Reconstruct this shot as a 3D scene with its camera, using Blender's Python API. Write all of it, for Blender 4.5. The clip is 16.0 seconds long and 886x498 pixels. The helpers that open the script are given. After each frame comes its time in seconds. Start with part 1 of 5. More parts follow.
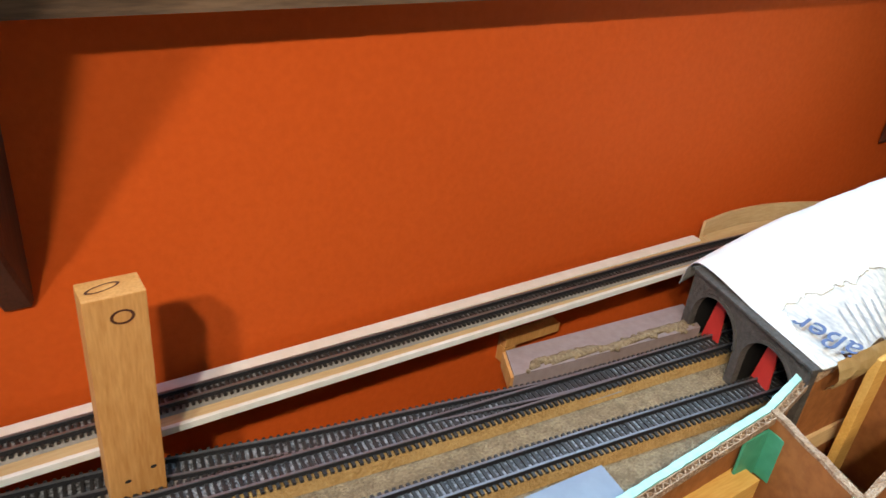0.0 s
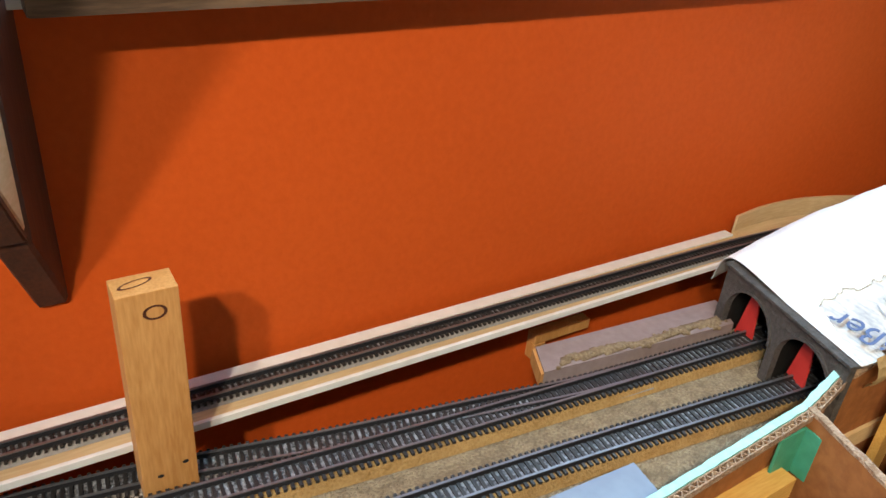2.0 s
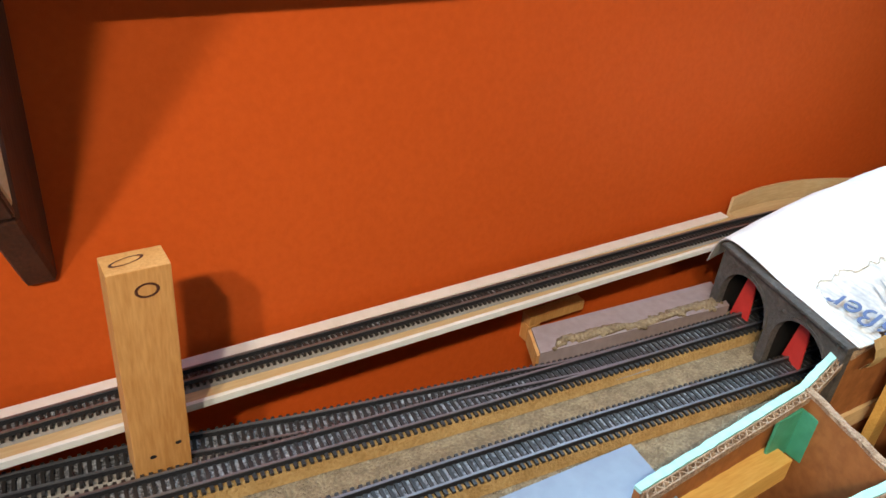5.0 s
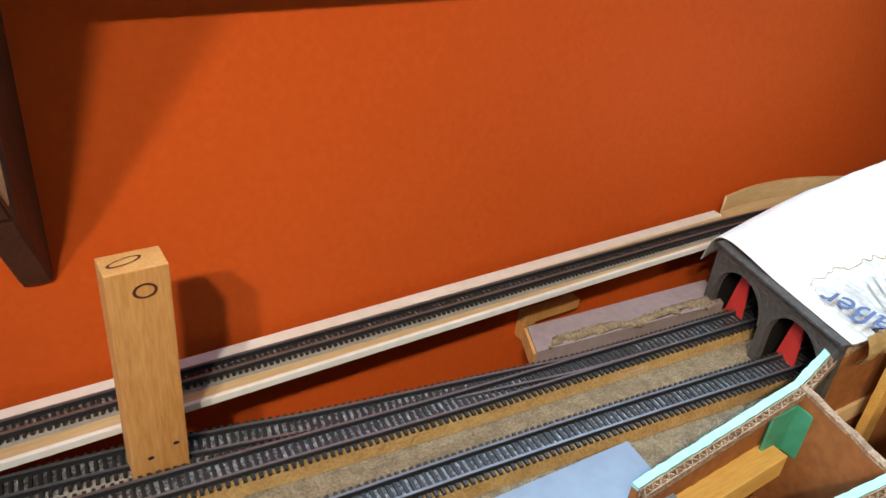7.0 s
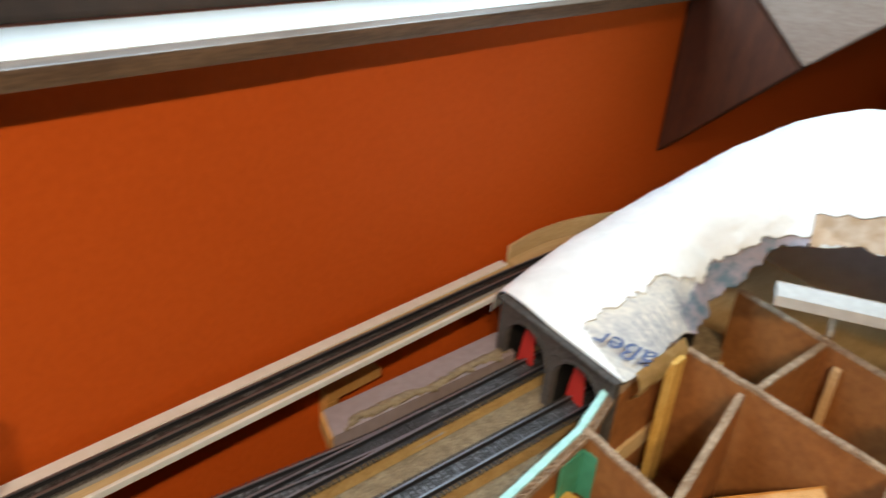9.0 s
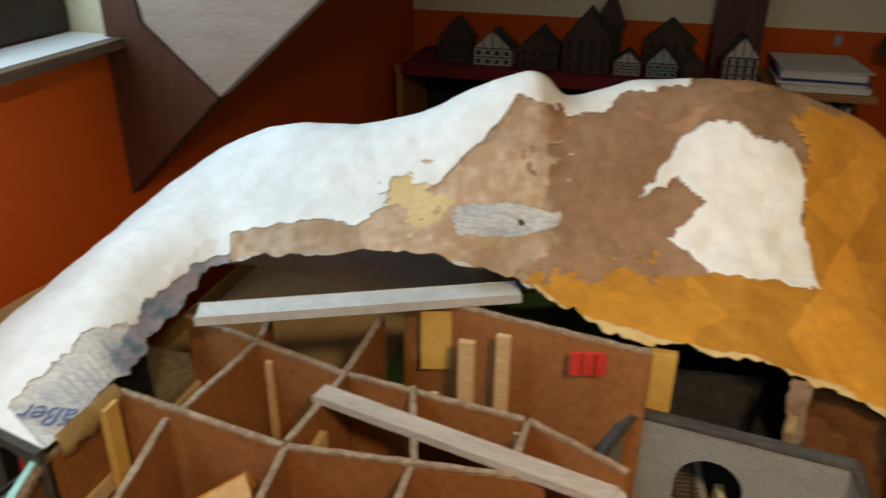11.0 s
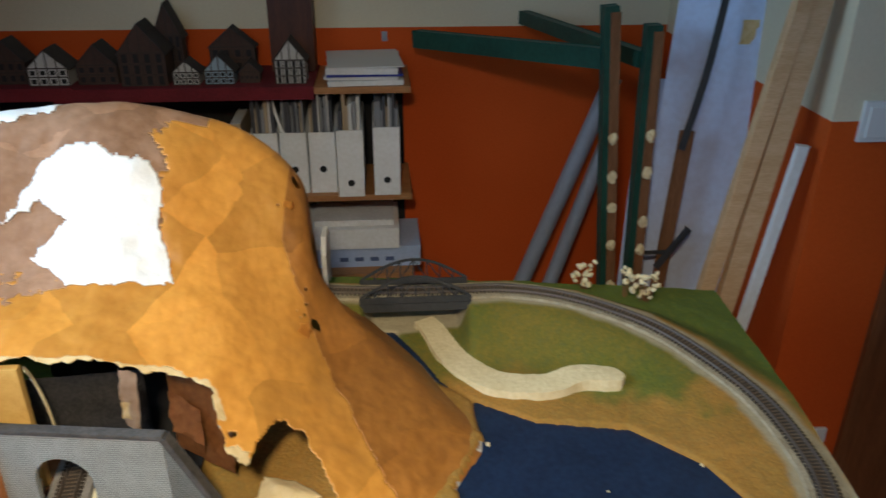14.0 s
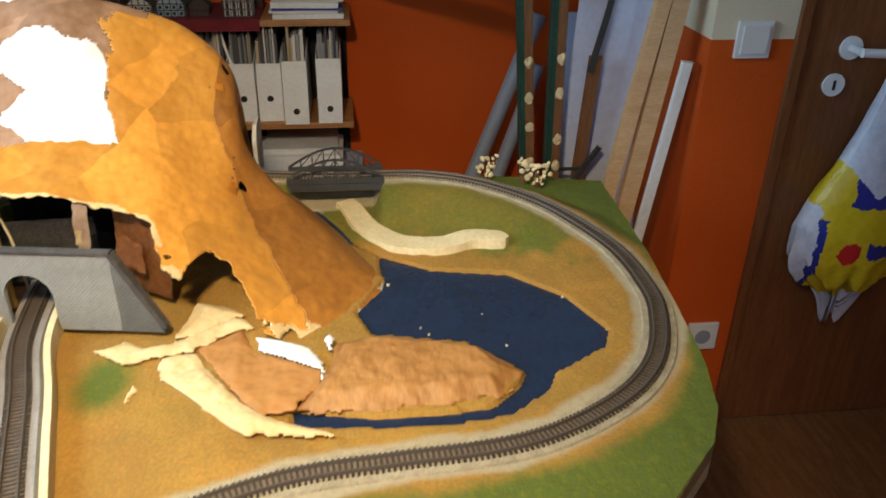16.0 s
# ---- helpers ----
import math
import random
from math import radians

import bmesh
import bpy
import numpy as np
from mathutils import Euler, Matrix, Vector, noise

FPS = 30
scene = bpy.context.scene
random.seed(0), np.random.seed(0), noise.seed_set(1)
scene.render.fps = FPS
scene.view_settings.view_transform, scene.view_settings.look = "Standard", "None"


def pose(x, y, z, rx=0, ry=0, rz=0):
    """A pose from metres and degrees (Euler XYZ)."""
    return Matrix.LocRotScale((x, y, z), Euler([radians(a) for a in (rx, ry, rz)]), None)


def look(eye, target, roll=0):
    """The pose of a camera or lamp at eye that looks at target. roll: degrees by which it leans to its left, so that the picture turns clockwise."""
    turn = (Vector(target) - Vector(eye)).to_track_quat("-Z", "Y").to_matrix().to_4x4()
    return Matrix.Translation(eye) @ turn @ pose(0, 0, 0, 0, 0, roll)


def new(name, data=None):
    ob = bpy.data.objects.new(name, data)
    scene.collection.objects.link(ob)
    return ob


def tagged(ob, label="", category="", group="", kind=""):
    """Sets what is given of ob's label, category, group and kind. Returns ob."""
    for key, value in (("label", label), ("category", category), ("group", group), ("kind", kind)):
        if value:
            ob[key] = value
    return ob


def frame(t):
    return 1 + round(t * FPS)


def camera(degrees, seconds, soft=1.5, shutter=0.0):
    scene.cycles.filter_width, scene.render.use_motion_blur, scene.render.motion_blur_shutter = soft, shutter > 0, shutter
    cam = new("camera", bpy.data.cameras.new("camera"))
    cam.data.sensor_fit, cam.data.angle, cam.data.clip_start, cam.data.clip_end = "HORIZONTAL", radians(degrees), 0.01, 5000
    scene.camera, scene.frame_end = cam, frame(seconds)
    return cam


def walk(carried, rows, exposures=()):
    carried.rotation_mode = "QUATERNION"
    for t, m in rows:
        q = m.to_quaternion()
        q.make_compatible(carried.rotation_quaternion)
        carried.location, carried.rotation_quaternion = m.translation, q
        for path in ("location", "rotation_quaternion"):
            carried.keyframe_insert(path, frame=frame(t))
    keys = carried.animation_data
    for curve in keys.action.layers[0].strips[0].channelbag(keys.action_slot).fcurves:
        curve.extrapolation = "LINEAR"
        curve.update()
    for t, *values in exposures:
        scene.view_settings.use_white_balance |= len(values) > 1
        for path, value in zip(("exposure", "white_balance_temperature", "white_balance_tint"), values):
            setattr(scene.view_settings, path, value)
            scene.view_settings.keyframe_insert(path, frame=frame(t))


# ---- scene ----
cam = camera(59.2, 16.0, shutter=0.5)
PATH = [
    (0, (0.1288, 0.1381, 1.3455), (1.1471, 1.545, 0.3537), 6.53),
    (0.5, (0.1255, 0.1382, 1.3433), (1.1106, 1.5593, 0.3382), 6.16),
    (1, (0.1288, 0.1405, 1.3412), (1.0968, 1.5743, 0.3376), 4.88),
    (1.5, (0.1299, 0.1404, 1.3423), (1.0919, 1.5812, 0.3429), 4.8),
    (2, (0.1277, 0.1415, 1.3423), (1.0897, 1.5795, 0.3388), 5.29),
    (2.5, (0.1244, 0.146, 1.3403), (1.0725, 1.5912, 0.334), 5.21),
    (3, (0.1266, 0.1473, 1.3348), (1.0637, 1.589, 0.3134), 5.01),
    (3.5, (0.1277, 0.1506, 1.3338), (1.0606, 1.5865, 0.3004), 4.8),
    (4, (0.1277, 0.1495, 1.3349), (1.0796, 1.5733, 0.302), 5.28),
    (6.5, (0.1222, 0.1484, 1.3348), (1.1143, 1.5367, 0.2916), 6.31),
    (7, (0.1222, 0.1495, 1.3349), (1.1194, 1.5408, 0.3005), 6.21),
    (7.5, (0.1211, 0.1506, 1.3349), (1.1173, 1.5342, 0.2893), 6.4),
    (8, (0.12, 0.1506, 1.336), (1.1329, 1.5275, 0.2976), 6.69),
    (8.5, (0.1332, 0.1481, 1.3447), (1.2282, 1.4707, 0.3192), 6.19),
    (9, (0.1684, 0.1353, 1.363), (1.51, 1.3121, 0.4601), 5.19),
    (9.5, (0.1882, 0.1006, 1.3805), (1.6814, 1.0932, 0.4945), 4.42),
    (10, (0.2058, 0.0433, 1.4126), (1.8117, 0.8436, 0.5291), 2.89),
    (10.2, (0.2135, 0.0212, 1.4151), (1.8564, 0.7493, 0.5371), 2.35),
    (12.3, (0.2509, -0.298, 1.4777), (2.0262, -0.0836, 0.582), 0.27),
    (12.5, (0.2465, -0.3222, 1.478), (2.0144, -0.1162, 0.5657), 0.76),
    (13, (0.2509, -0.395, 1.4821), (2.0384, -0.2988, 0.5901), 0.47),
    (13.5, (0.2267, -0.4666, 1.4851), (2.024, -0.483, 0.6078), -0.02),
    (14, (0.1992, -0.5306, 1.4905), (1.9924, -0.6803, 0.6177), 0.29),
    (14.5, (0.1519, -0.5833, 1.4865), (1.9396, -0.8041, 0.6174), 0.8),
    (15, (0.0925, -0.6192, 1.4731), (1.8772, -0.8731, 0.6069), 1.21),
    (15.5, (0.0133, -0.6219, 1.4576), (1.7746, -0.8803, 0.5459), 0.68),
    (16, (-0.0494, -0.6081, 1.4394), (1.7072, -0.8267, 0.5084), 1.06),
]
EXPOSURES = [(0, -0.02, 6250, 8), (8.2, -0.04, 6250, 8), (9.0, -0.48, 7000, 10), (10.0, -1.08, 7500, 10), (12.5, -1.0, 6100, 7), (13.5, -0.58, 5500, 6), (14.5, 0.02, 5600, 6), (15.2, 0.14, 5900, 8), (16, 0.19, 6250, 8)]
walk(cam, [(t, look(eye, target, roll)) for t, eye, target, roll in PATH], EXPOSURES)

# ---- light ----
world = bpy.data.worlds.new("world")
scene.world = world
world.use_nodes = True
sky = world.node_tree.nodes.new("ShaderNodeTexSky")
sky.sky_type, sky.sun_disc = "NISHITA", False
sky.sun_elevation, sky.sun_rotation = radians(35), radians(20)
world.node_tree.links.new(sky.outputs[0], world.node_tree.nodes["Background"].inputs[0])
world.node_tree.nodes["Background"].inputs[1].default_value = 0.1


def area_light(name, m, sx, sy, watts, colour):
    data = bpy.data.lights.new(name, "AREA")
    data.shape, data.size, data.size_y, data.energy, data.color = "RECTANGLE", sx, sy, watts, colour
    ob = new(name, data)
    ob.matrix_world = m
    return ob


# daylight in the window opening, plus an added blue fill without a window
area_light("daylight_area", look((0.635, 0.735, 1.62), (0.635, -0.3, 1.10)), 0.85, 0.62, 26.0, (0.52, 0.76, 1.0))
area_light("daylight_area", look((-1.75, 0.0, 1.55), (1.2, -0.5, 0.95)), 1.0, 1.0, 16.0, (0.34, 0.55, 1.0))


def spot(name, place, target, watts, colour, degrees, blend, size):
    data = bpy.data.lights.new(name, "SPOT")
    data.energy, data.color, data.spot_size, data.spot_blend, data.shadow_soft_size = watts, colour, radians(degrees), blend, size
    new(name, data).matrix_world = look(place, target)


# two heads of a ceiling spotlight turned to the wall, both warm
spot("ceiling_spot", (-0.40, -0.37, 2.10), (0.44, 0.605, 1.11), 70.0, (1.0, 0.86, 0.67), 41, 1.0, 0.03)
spot("ceiling_spot", (-0.66, -0.37, 2.10), (0.44, 0.605, 1.11), 70.0, (1.0, 0.86, 0.67), 39, 1.0, 0.03)
# warm spot added over the table to brighten the mountain; its source is unseen
spot("table_fill", (0.02, -0.42, 1.86), (0.86, -0.36, 0.88), 92.0, (1.0, 0.78, 0.50), 86, 1.0, 0.06)


# ---- materials ----
def mat(name, colour, rough=0.6, other=None, scale=8.0, fine=60.0, bump=0.1, metal=0.0, amount=0.5, stretch=(1, 1, 1), per_piece=0.0, spec=0.4, patch=0.0):
    """Two noises, coarse and fine, mix two colours; the fine one also gives relief."""
    m = bpy.data.materials.new(name)
    m.use_nodes = True
    nt = m.node_tree
    n, l = nt.nodes, nt.links
    b = n["Principled BSDF"]
    tc = n.new("ShaderNodeTexCoord")
    mp = n.new("ShaderNodeMapping")
    mp.inputs["Scale"].default_value = stretch
    l.new(tc.outputs["Object"], mp.inputs[0])
    big, small = n.new("ShaderNodeTexNoise"), n.new("ShaderNodeTexNoise")
    for tex, sc, det in ((big, scale, 5.0), (small, fine, 4.0)):
        tex.inputs["Scale"].default_value, tex.inputs["Detail"].default_value = sc, det
        l.new(mp.outputs[0], tex.inputs[0])
    add = n.new("ShaderNodeMath")
    add.operation = "ADD"
    l.new(big.outputs[0], add.inputs[0])
    l.new(small.outputs[0], add.inputs[1])
    rng = n.new("ShaderNodeMapRange")
    rng.inputs[1].default_value, rng.inputs[2].default_value, rng.inputs[4].default_value = 0.75, 1.25, amount * 2
    l.new(add.outputs[0], rng.inputs[0])
    fac = rng.outputs[0]
    if per_piece:
        info = n.new("ShaderNodeObjectInfo")
        ma = n.new("ShaderNodeMath")
        ma.operation = "MULTIPLY_ADD"
        ma.inputs[1].default_value = per_piece
        l.new(info.outputs["Random"], ma.inputs[0])
        l.new(fac, ma.inputs[2])
        fac = ma.outputs[0]
    mix = n.new("ShaderNodeMix")
    mix.data_type = "RGBA"
    l.new(fac, mix.inputs[0])
    mix.inputs[6].default_value = (*colour, 1)
    mix.inputs[7].default_value = (*(other or tuple(c * 0.7 for c in colour)), 1)
    l.new(mix.outputs[2], b.inputs["Base Color"])
    b.inputs["Roughness"].default_value, b.inputs["Metallic"].default_value = rough, metal
    b.inputs["Specular IOR Level"].default_value = spec
    if patch:
        # flat facets of overlapping paper, each with its own tone
        vo = n.new("ShaderNodeTexVoronoi")
        vo.inputs["Scale"].default_value = patch
        wob = n.new("ShaderNodeVectorMath")
        wob.operation = "MULTIPLY_ADD"
        wob.inputs[1].default_value = (0.05, 0.05, 0.05)
        l.new(big.outputs[1], wob.inputs[0])
        l.new(mp.outputs[0], wob.inputs[2])
        l.new(wob.outputs[0], vo.inputs["Vector"])
        sep = n.new("ShaderNodeSeparateColor")
        l.new(vo.outputs["Color"], sep.inputs[0])
        tone = n.new("ShaderNodeMapRange")
        tone.inputs[3].default_value, tone.inputs[4].default_value = 0.82, 1.20
        l.new(sep.outputs[0], tone.inputs[0])
        mul = n.new("ShaderNodeVectorMath")
        mul.operation = "SCALE"
        l.new(mix.outputs[2], mul.inputs[0])
        l.new(tone.outputs[0], mul.inputs["Scale"])
        l.new(mul.outputs[0], b.inputs["Base Color"])
    if bump:
        bp = n.new("ShaderNodeBump")
        bp.inputs["Strength"].default_value, bp.inputs["Distance"].default_value = bump, 0.004
        l.new(small.outputs[0], bp.inputs["Height"])
        l.new(bp.outputs[0], b.inputs["Normal"])
    return m


def plain(name, colour, rough=0.5, metal=0.0):
    m = bpy.data.materials.new(name)
    m.use_nodes = True
    b = m.node_tree.nodes["Principled BSDF"]
    b.inputs["Base Color"].default_value = (*colour, 1)
    b.inputs["Roughness"].default_value, b.inputs["Metallic"].default_value = rough, metal
    return m


def wood(name, light, dark, rough=0.5, grain=(1, 1, 14), scale=9.0):
    """Grain runs along the axis whose stretch is smallest."""
    return mat(name, light, rough, dark, scale, scale * 7, 0.06, amount=0.55, stretch=grain)


ORANGE = mat("orange_wall_paint", (0.58, 0.092, 0.011), 0.7, (0.51, 0.076, 0.008), 3, 160, 0.12, amount=0.4, spec=0.12)
CREAM = mat("cream_wall_paint", (0.72, 0.62, 0.42), 0.7, (0.66, 0.56, 0.37), 3, 140, 0.15, amount=0.4)
CEIL = mat("ceiling_paint", (0.75, 0.70, 0.60), 0.8, (0.70, 0.65, 0.55), 3, 90, 0.1)
FLOORM = wood("floor_wood", (0.24, 0.11, 0.04), (0.15, 0.06, 0.02), 0.45, (1, 6, 1))
PINE = wood("raw_pine", (0.60, 0.31, 0.10), (0.46, 0.21, 0.055), 0.6, (6, 6, 0.7), 14)
PALEPINE = wood("pale_pine", (0.66, 0.44, 0.24), (0.55, 0.34, 0.16), 0.55, (6, 1.0, 6), 9)
PLY = wood("plywood", (0.62, 0.46, 0.25), (0.52, 0.36, 0.18), 0.6, (1, 8, 8), 8)
# dark wood; it also colours the shaded parts of the cheek panels
DARKWOOD_SHADE = wood("dark_red_wood_and_shade", (0.10, 0.032, 0.014), (0.055, 0.018, 0.009), 0.5, (8, 8, 0.8), 8)
DOORM = wood("door_veneer", (0.23, 0.085, 0.028), (0.15, 0.050, 0.015), 0.42, (8, 8, 0.6), 7)
SHELFW = wood("shelf_wood", (0.42, 0.20, 0.07), (0.30, 0.13, 0.04), 0.5, (8, 0.8, 8), 8)
SILLW = mat("white_sill_laminate", (0.78, 0.78, 0.76), 0.3, (0.70, 0.70, 0.68), 4, 40, 0.03)
FRAMEM = mat("dark_window_frame", (0.05, 0.028, 0.018), 0.45, (0.03, 0.018, 0.012), 6, 60, 0.05)
WHITE = mat("white_paint", (0.80, 0.79, 0.76), 0.5, (0.70, 0.68, 0.63), 10, 90, 0.06)
SILLEDGE = wood("dark_sill_edge", (0.17, 0.105, 0.065), (0.09, 0.055, 0.035), 0.45, (0.7, 6, 6), 14)
RAIL = plain("blackened_rail", (0.018, 0.018, 0.02), 0.4, 0.2)
RAILTOP = plain("worn_rail_top", (0.22, 0.225, 0.24), 0.30, 0.7)
SLEEPER = mat("dark_sleeper_plastic", (0.014, 0.013, 0.013), 0.45, (0.030, 0.027, 0.025), 20, 200, 0.05, per_piece=0.4)
SLAB = mat("grey_bed_between_sleepers", (0.30, 0.27, 0.24), 0.6, (0.22, 0.20, 0.18), 40, 300, 0.3)
# bright noise flecks imitate window glints on a dark grey bed
TIEBED = mat("glinting_bed_between_rails", (0.30, 0.31, 0.335), 0.25, (0.06, 0.06, 0.065), 120, 420, 0.5, amount=0.7, spec=0.7)
BROWNBED = mat("brown_bed_between_rails", (0.20, 0.15, 0.10), 0.8, (0.12, 0.09, 0.06), 50, 300, 0.4)
CORK = mat("cork_roadbed", (0.40, 0.25, 0.09), 0.85, (0.28, 0.16, 0.05), 60, 400, 0.5)
SAND = mat("glued_sand_ballast", (0.36, 0.27, 0.16), 0.95, (0.20, 0.14, 0.08), 90, 420, 0.9, amount=0.6)
GREYB = mat("grey_painted_board", (0.30, 0.23, 0.22), 0.6, (0.24, 0.18, 0.17), 12, 120, 0.1)
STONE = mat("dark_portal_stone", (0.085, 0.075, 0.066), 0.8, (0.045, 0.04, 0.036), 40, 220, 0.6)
REDCARD = mat("red_card", (0.62, 0.045, 0.035), 0.6, (0.52, 0.03, 0.025), 10, 80, 0.05)
# near-black for insides that only lie in shade
BLACK = mat("shade_black", (0.012, 0.011, 0.010), 0.9, (0.02, 0.018, 0.016), 20, 90, 0.1)
PLASTER = mat("white_plaster", (0.85, 0.84, 0.80), 0.8, (0.70, 0.68, 0.64), 11, 55, 0.5, amount=0.35)
BROWN = mat("brown_plaster_paper", (0.36, 0.205, 0.115), 0.75, (0.27, 0.145, 0.075), 11, 70, 0.35, amount=0.6, patch=7)
OCHRE = mat("ochre_plaster_paper", (0.62, 0.285, 0.042), 0.36, (0.48, 0.20, 0.026), 9, 80, 0.15, amount=0.4, patch=9)
PALEBR = mat("pale_brown_plaster", (0.50, 0.36, 0.25), 0.75, (0.36, 0.22, 0.12), 14, 70, 0.4, amount=0.7, patch=9)
NEWS = mat("newspaper", (0.62, 0.57, 0.49), 0.85, (0.34, 0.33, 0.33), 24, 320, 0.15, amount=0.6, stretch=(1, 0.35, 1))
FACET = mat("brown_painted_paper", (0.46, 0.215, 0.060), 0.55, (0.37, 0.165, 0.045), 8, 80, 0.15, amount=0.4)
FACETP = mat("dark_ochre_plaster_paper", (0.37, 0.150, 0.022), 0.45, (0.27, 0.105, 0.015), 10, 80, 0.2, amount=0.5, patch=9)
BANKM = mat("streaked_brown_paper", (0.44, 0.215, 0.062), 0.6, (0.31, 0.140, 0.035), 14, 60, 0.3, amount=0.6, stretch=(1, 2.2, 1))
COLLAGE = mat("printed_collage", (0.10, 0.15, 0.18), 0.6, (0.30, 0.25, 0.27), 26, 120, 0.15, amount=0.8)
CARD = mat("corrugated_cardboard", (0.33, 0.125, 0.034), 0.75, (0.23, 0.082, 0.020), 7, 120, 0.12, amount=0.6)
CARDEDGE = mat("cardboard_cut_edge", (0.54, 0.38, 0.25), 0.9, (0.28, 0.17, 0.10), 120, 500, 1.0, amount=0.6)
MINT = mat("mint_card_edge", (0.38, 0.66, 0.60), 0.7, (0.30, 0.56, 0.52), 40, 200, 0.1)
GREENTAPE = mat("green_tape", (0.07, 0.32, 0.20), 0.5, (0.05, 0.25, 0.15), 20, 120, 0.08)
YELLOWST = wood("yellow_wood_strip", (0.72, 0.46, 0.13), (0.60, 0.34, 0.08), 0.55, (1.0, 8, 8), 10)
BLUESHEET = mat("blue_grey_sheet", (0.20, 0.24, 0.30), 0.35, (0.17, 0.20, 0.26), 6, 80, 0.03)
BLUEWATER = mat("painted_blue_pond", (0.014, 0.026, 0.062), 0.24, (0.010, 0.017, 0.040), 18, 120, 0.15)
PATHM = mat("cream_path_plaster", (0.74, 0.62, 0.36), 0.85, (0.62, 0.50, 0.27), 30, 160, 0.4)
GRAVEL = mat("pale_gravel_shoulder", (0.42, 0.36, 0.24), 0.95, (0.28, 0.23, 0.14), 60, 380, 0.8)
REDCLOTH = mat("dark_red_cloth", (0.16, 0.012, 0.018), 0.85, (0.11, 0.008, 0.013), 20, 200, 0.15)
PAPER = mat("paper_stack", (0.72, 0.70, 0.66), 0.8, (0.60, 0.58, 0.54), 12, 120, 0.1)
GREENPAINT = mat("green_painted_timber", (0.020, 0.075, 0.050), 0.45, (0.012, 0.045, 0.030), 12, 90, 0.12)
RAWEDGE = wood("brown_timber_edge", (0.22, 0.10, 0.04), (0.14, 0.06, 0.02), 0.6, (8, 8, 1), 9)
GREYTUBE = mat("grey_plastic_tube", (0.30, 0.32, 0.36), 0.4, (0.26, 0.28, 0.32), 8, 60, 0.03)
# white laminate with the blue daylight on it mixed into the colour
WHITEBOARD = mat("white_laminate_blue_lit", (0.60, 0.67, 0.84), 0.35, (0.52, 0.56, 0.70), 6, 60, 0.03)
IRON = mat("dark_bridge_iron", (0.03, 0.032, 0.034), 0.5, (0.05, 0.05, 0.05), 30, 160, 0.15)
BLUECARD = mat("pale_blue_carton", (0.42, 0.50, 0.66), 0.6, (0.36, 0.44, 0.60), 10, 80, 0.05)
YELLOWBAG = mat("yellow_bag_film", (0.72, 0.52, 0.02), 0.35, (0.62, 0.42, 0.01), 14, 60, 0.35)
BLUEBAG = mat("blue_bag_film", (0.03, 0.04, 0.28), 0.35, (0.02, 0.03, 0.2), 14, 60, 0.3)
WHITEBAG = mat("white_bag_film", (0.66, 0.66, 0.70), 0.35, (0.52, 0.52, 0.58), 14, 60, 0.4)
REDBAG = plain("red_print", (0.55, 0.02, 0.02), 0.4)
OFFWHITE = mat("grey_white_paint", (0.60, 0.585, 0.55), 0.55, (0.48, 0.46, 0.43), 10, 90, 0.06)
# pale pine darkened in colour to carry the right panel's shade
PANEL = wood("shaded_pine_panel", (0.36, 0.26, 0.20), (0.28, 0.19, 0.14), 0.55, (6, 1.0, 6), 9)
INKG = plain("grey_print", (0.26, 0.26, 0.28), 0.8)
INK = plain("blue_grey_ink", (0.07, 0.10, 0.20), 0.8)
PLASTICW = plain("white_switch_plastic", (0.72, 0.70, 0.64), 0.35)
HANDLEW = plain("white_enamel_handle", (0.80, 0.79, 0.76), 0.25)
CREAMP = mat("cream_paper", (0.70, 0.53, 0.27), 0.8, (0.60, 0.42, 0.18), 18, 110, 0.3, amount=0.5)
GREYWOOD = wood("weathered_pale_wood", (0.50, 0.42, 0.35), (0.38, 0.30, 0.24), 0.6, (6, 1.0, 6), 9)
RUST = plain("brown_rail", (0.10, 0.078, 0.06), 0.5, 0.3)
BROWNTIE = mat("brown_sleeper_plastic", (0.060, 0.044, 0.032), 0.7, (0.04, 0.03, 0.022), 20, 200, 0.05, per_piece=0.4)
HOLE = plain("black_hole", (0.01, 0.01, 0.01), 0.8)


def brick_stone(name, colour, mortar, size):
    """Fine courses of small bricks, far too small to build singly."""
    m = mat(name, colour, 0.7, tuple(c * 0.75 for c in colour), 30, 160, 0.2)
    nt = m.node_tree
    n, l = nt.nodes, nt.links
    b = n["Principled BSDF"]
    base = b.inputs["Base Color"].links[0].from_socket
    tc = n.new("ShaderNodeTexCoord")
    mp = n.new("ShaderNodeMapping")
    mp.inputs["Rotation"].default_value = (radians(-90), 0, 0)
    l.new(tc.outputs["Object"], mp.inputs[0])
    br = n.new("ShaderNodeTexBrick")
    br.inputs["Scale"].default_value = size
    br.inputs["Mortar Size"].default_value = 0.03
    br.inputs["Mortar"].default_value = (*mortar, 1)
    l.new(mp.outputs[0], br.inputs["Vector"])
    l.new(base, br.inputs["Color1"])
    l.new(base, br.inputs["Color2"])
    l.new(br.outputs["Color"], b.inputs["Base Color"])
    bp = n.new("ShaderNodeBump")
    bp.inputs["Strength"].default_value, bp.inputs["Distance"].default_value = 0.6, 0.001
    bp.invert = True
    l.new(br.outputs["Fac"], bp.inputs["Height"])
    l.new(bp.outputs[0], b.inputs["Normal"])
    return m


STONEL = brick_stone("light_portal_brick", (0.34, 0.34, 0.31), (0.13, 0.13, 0.12), 95.0)


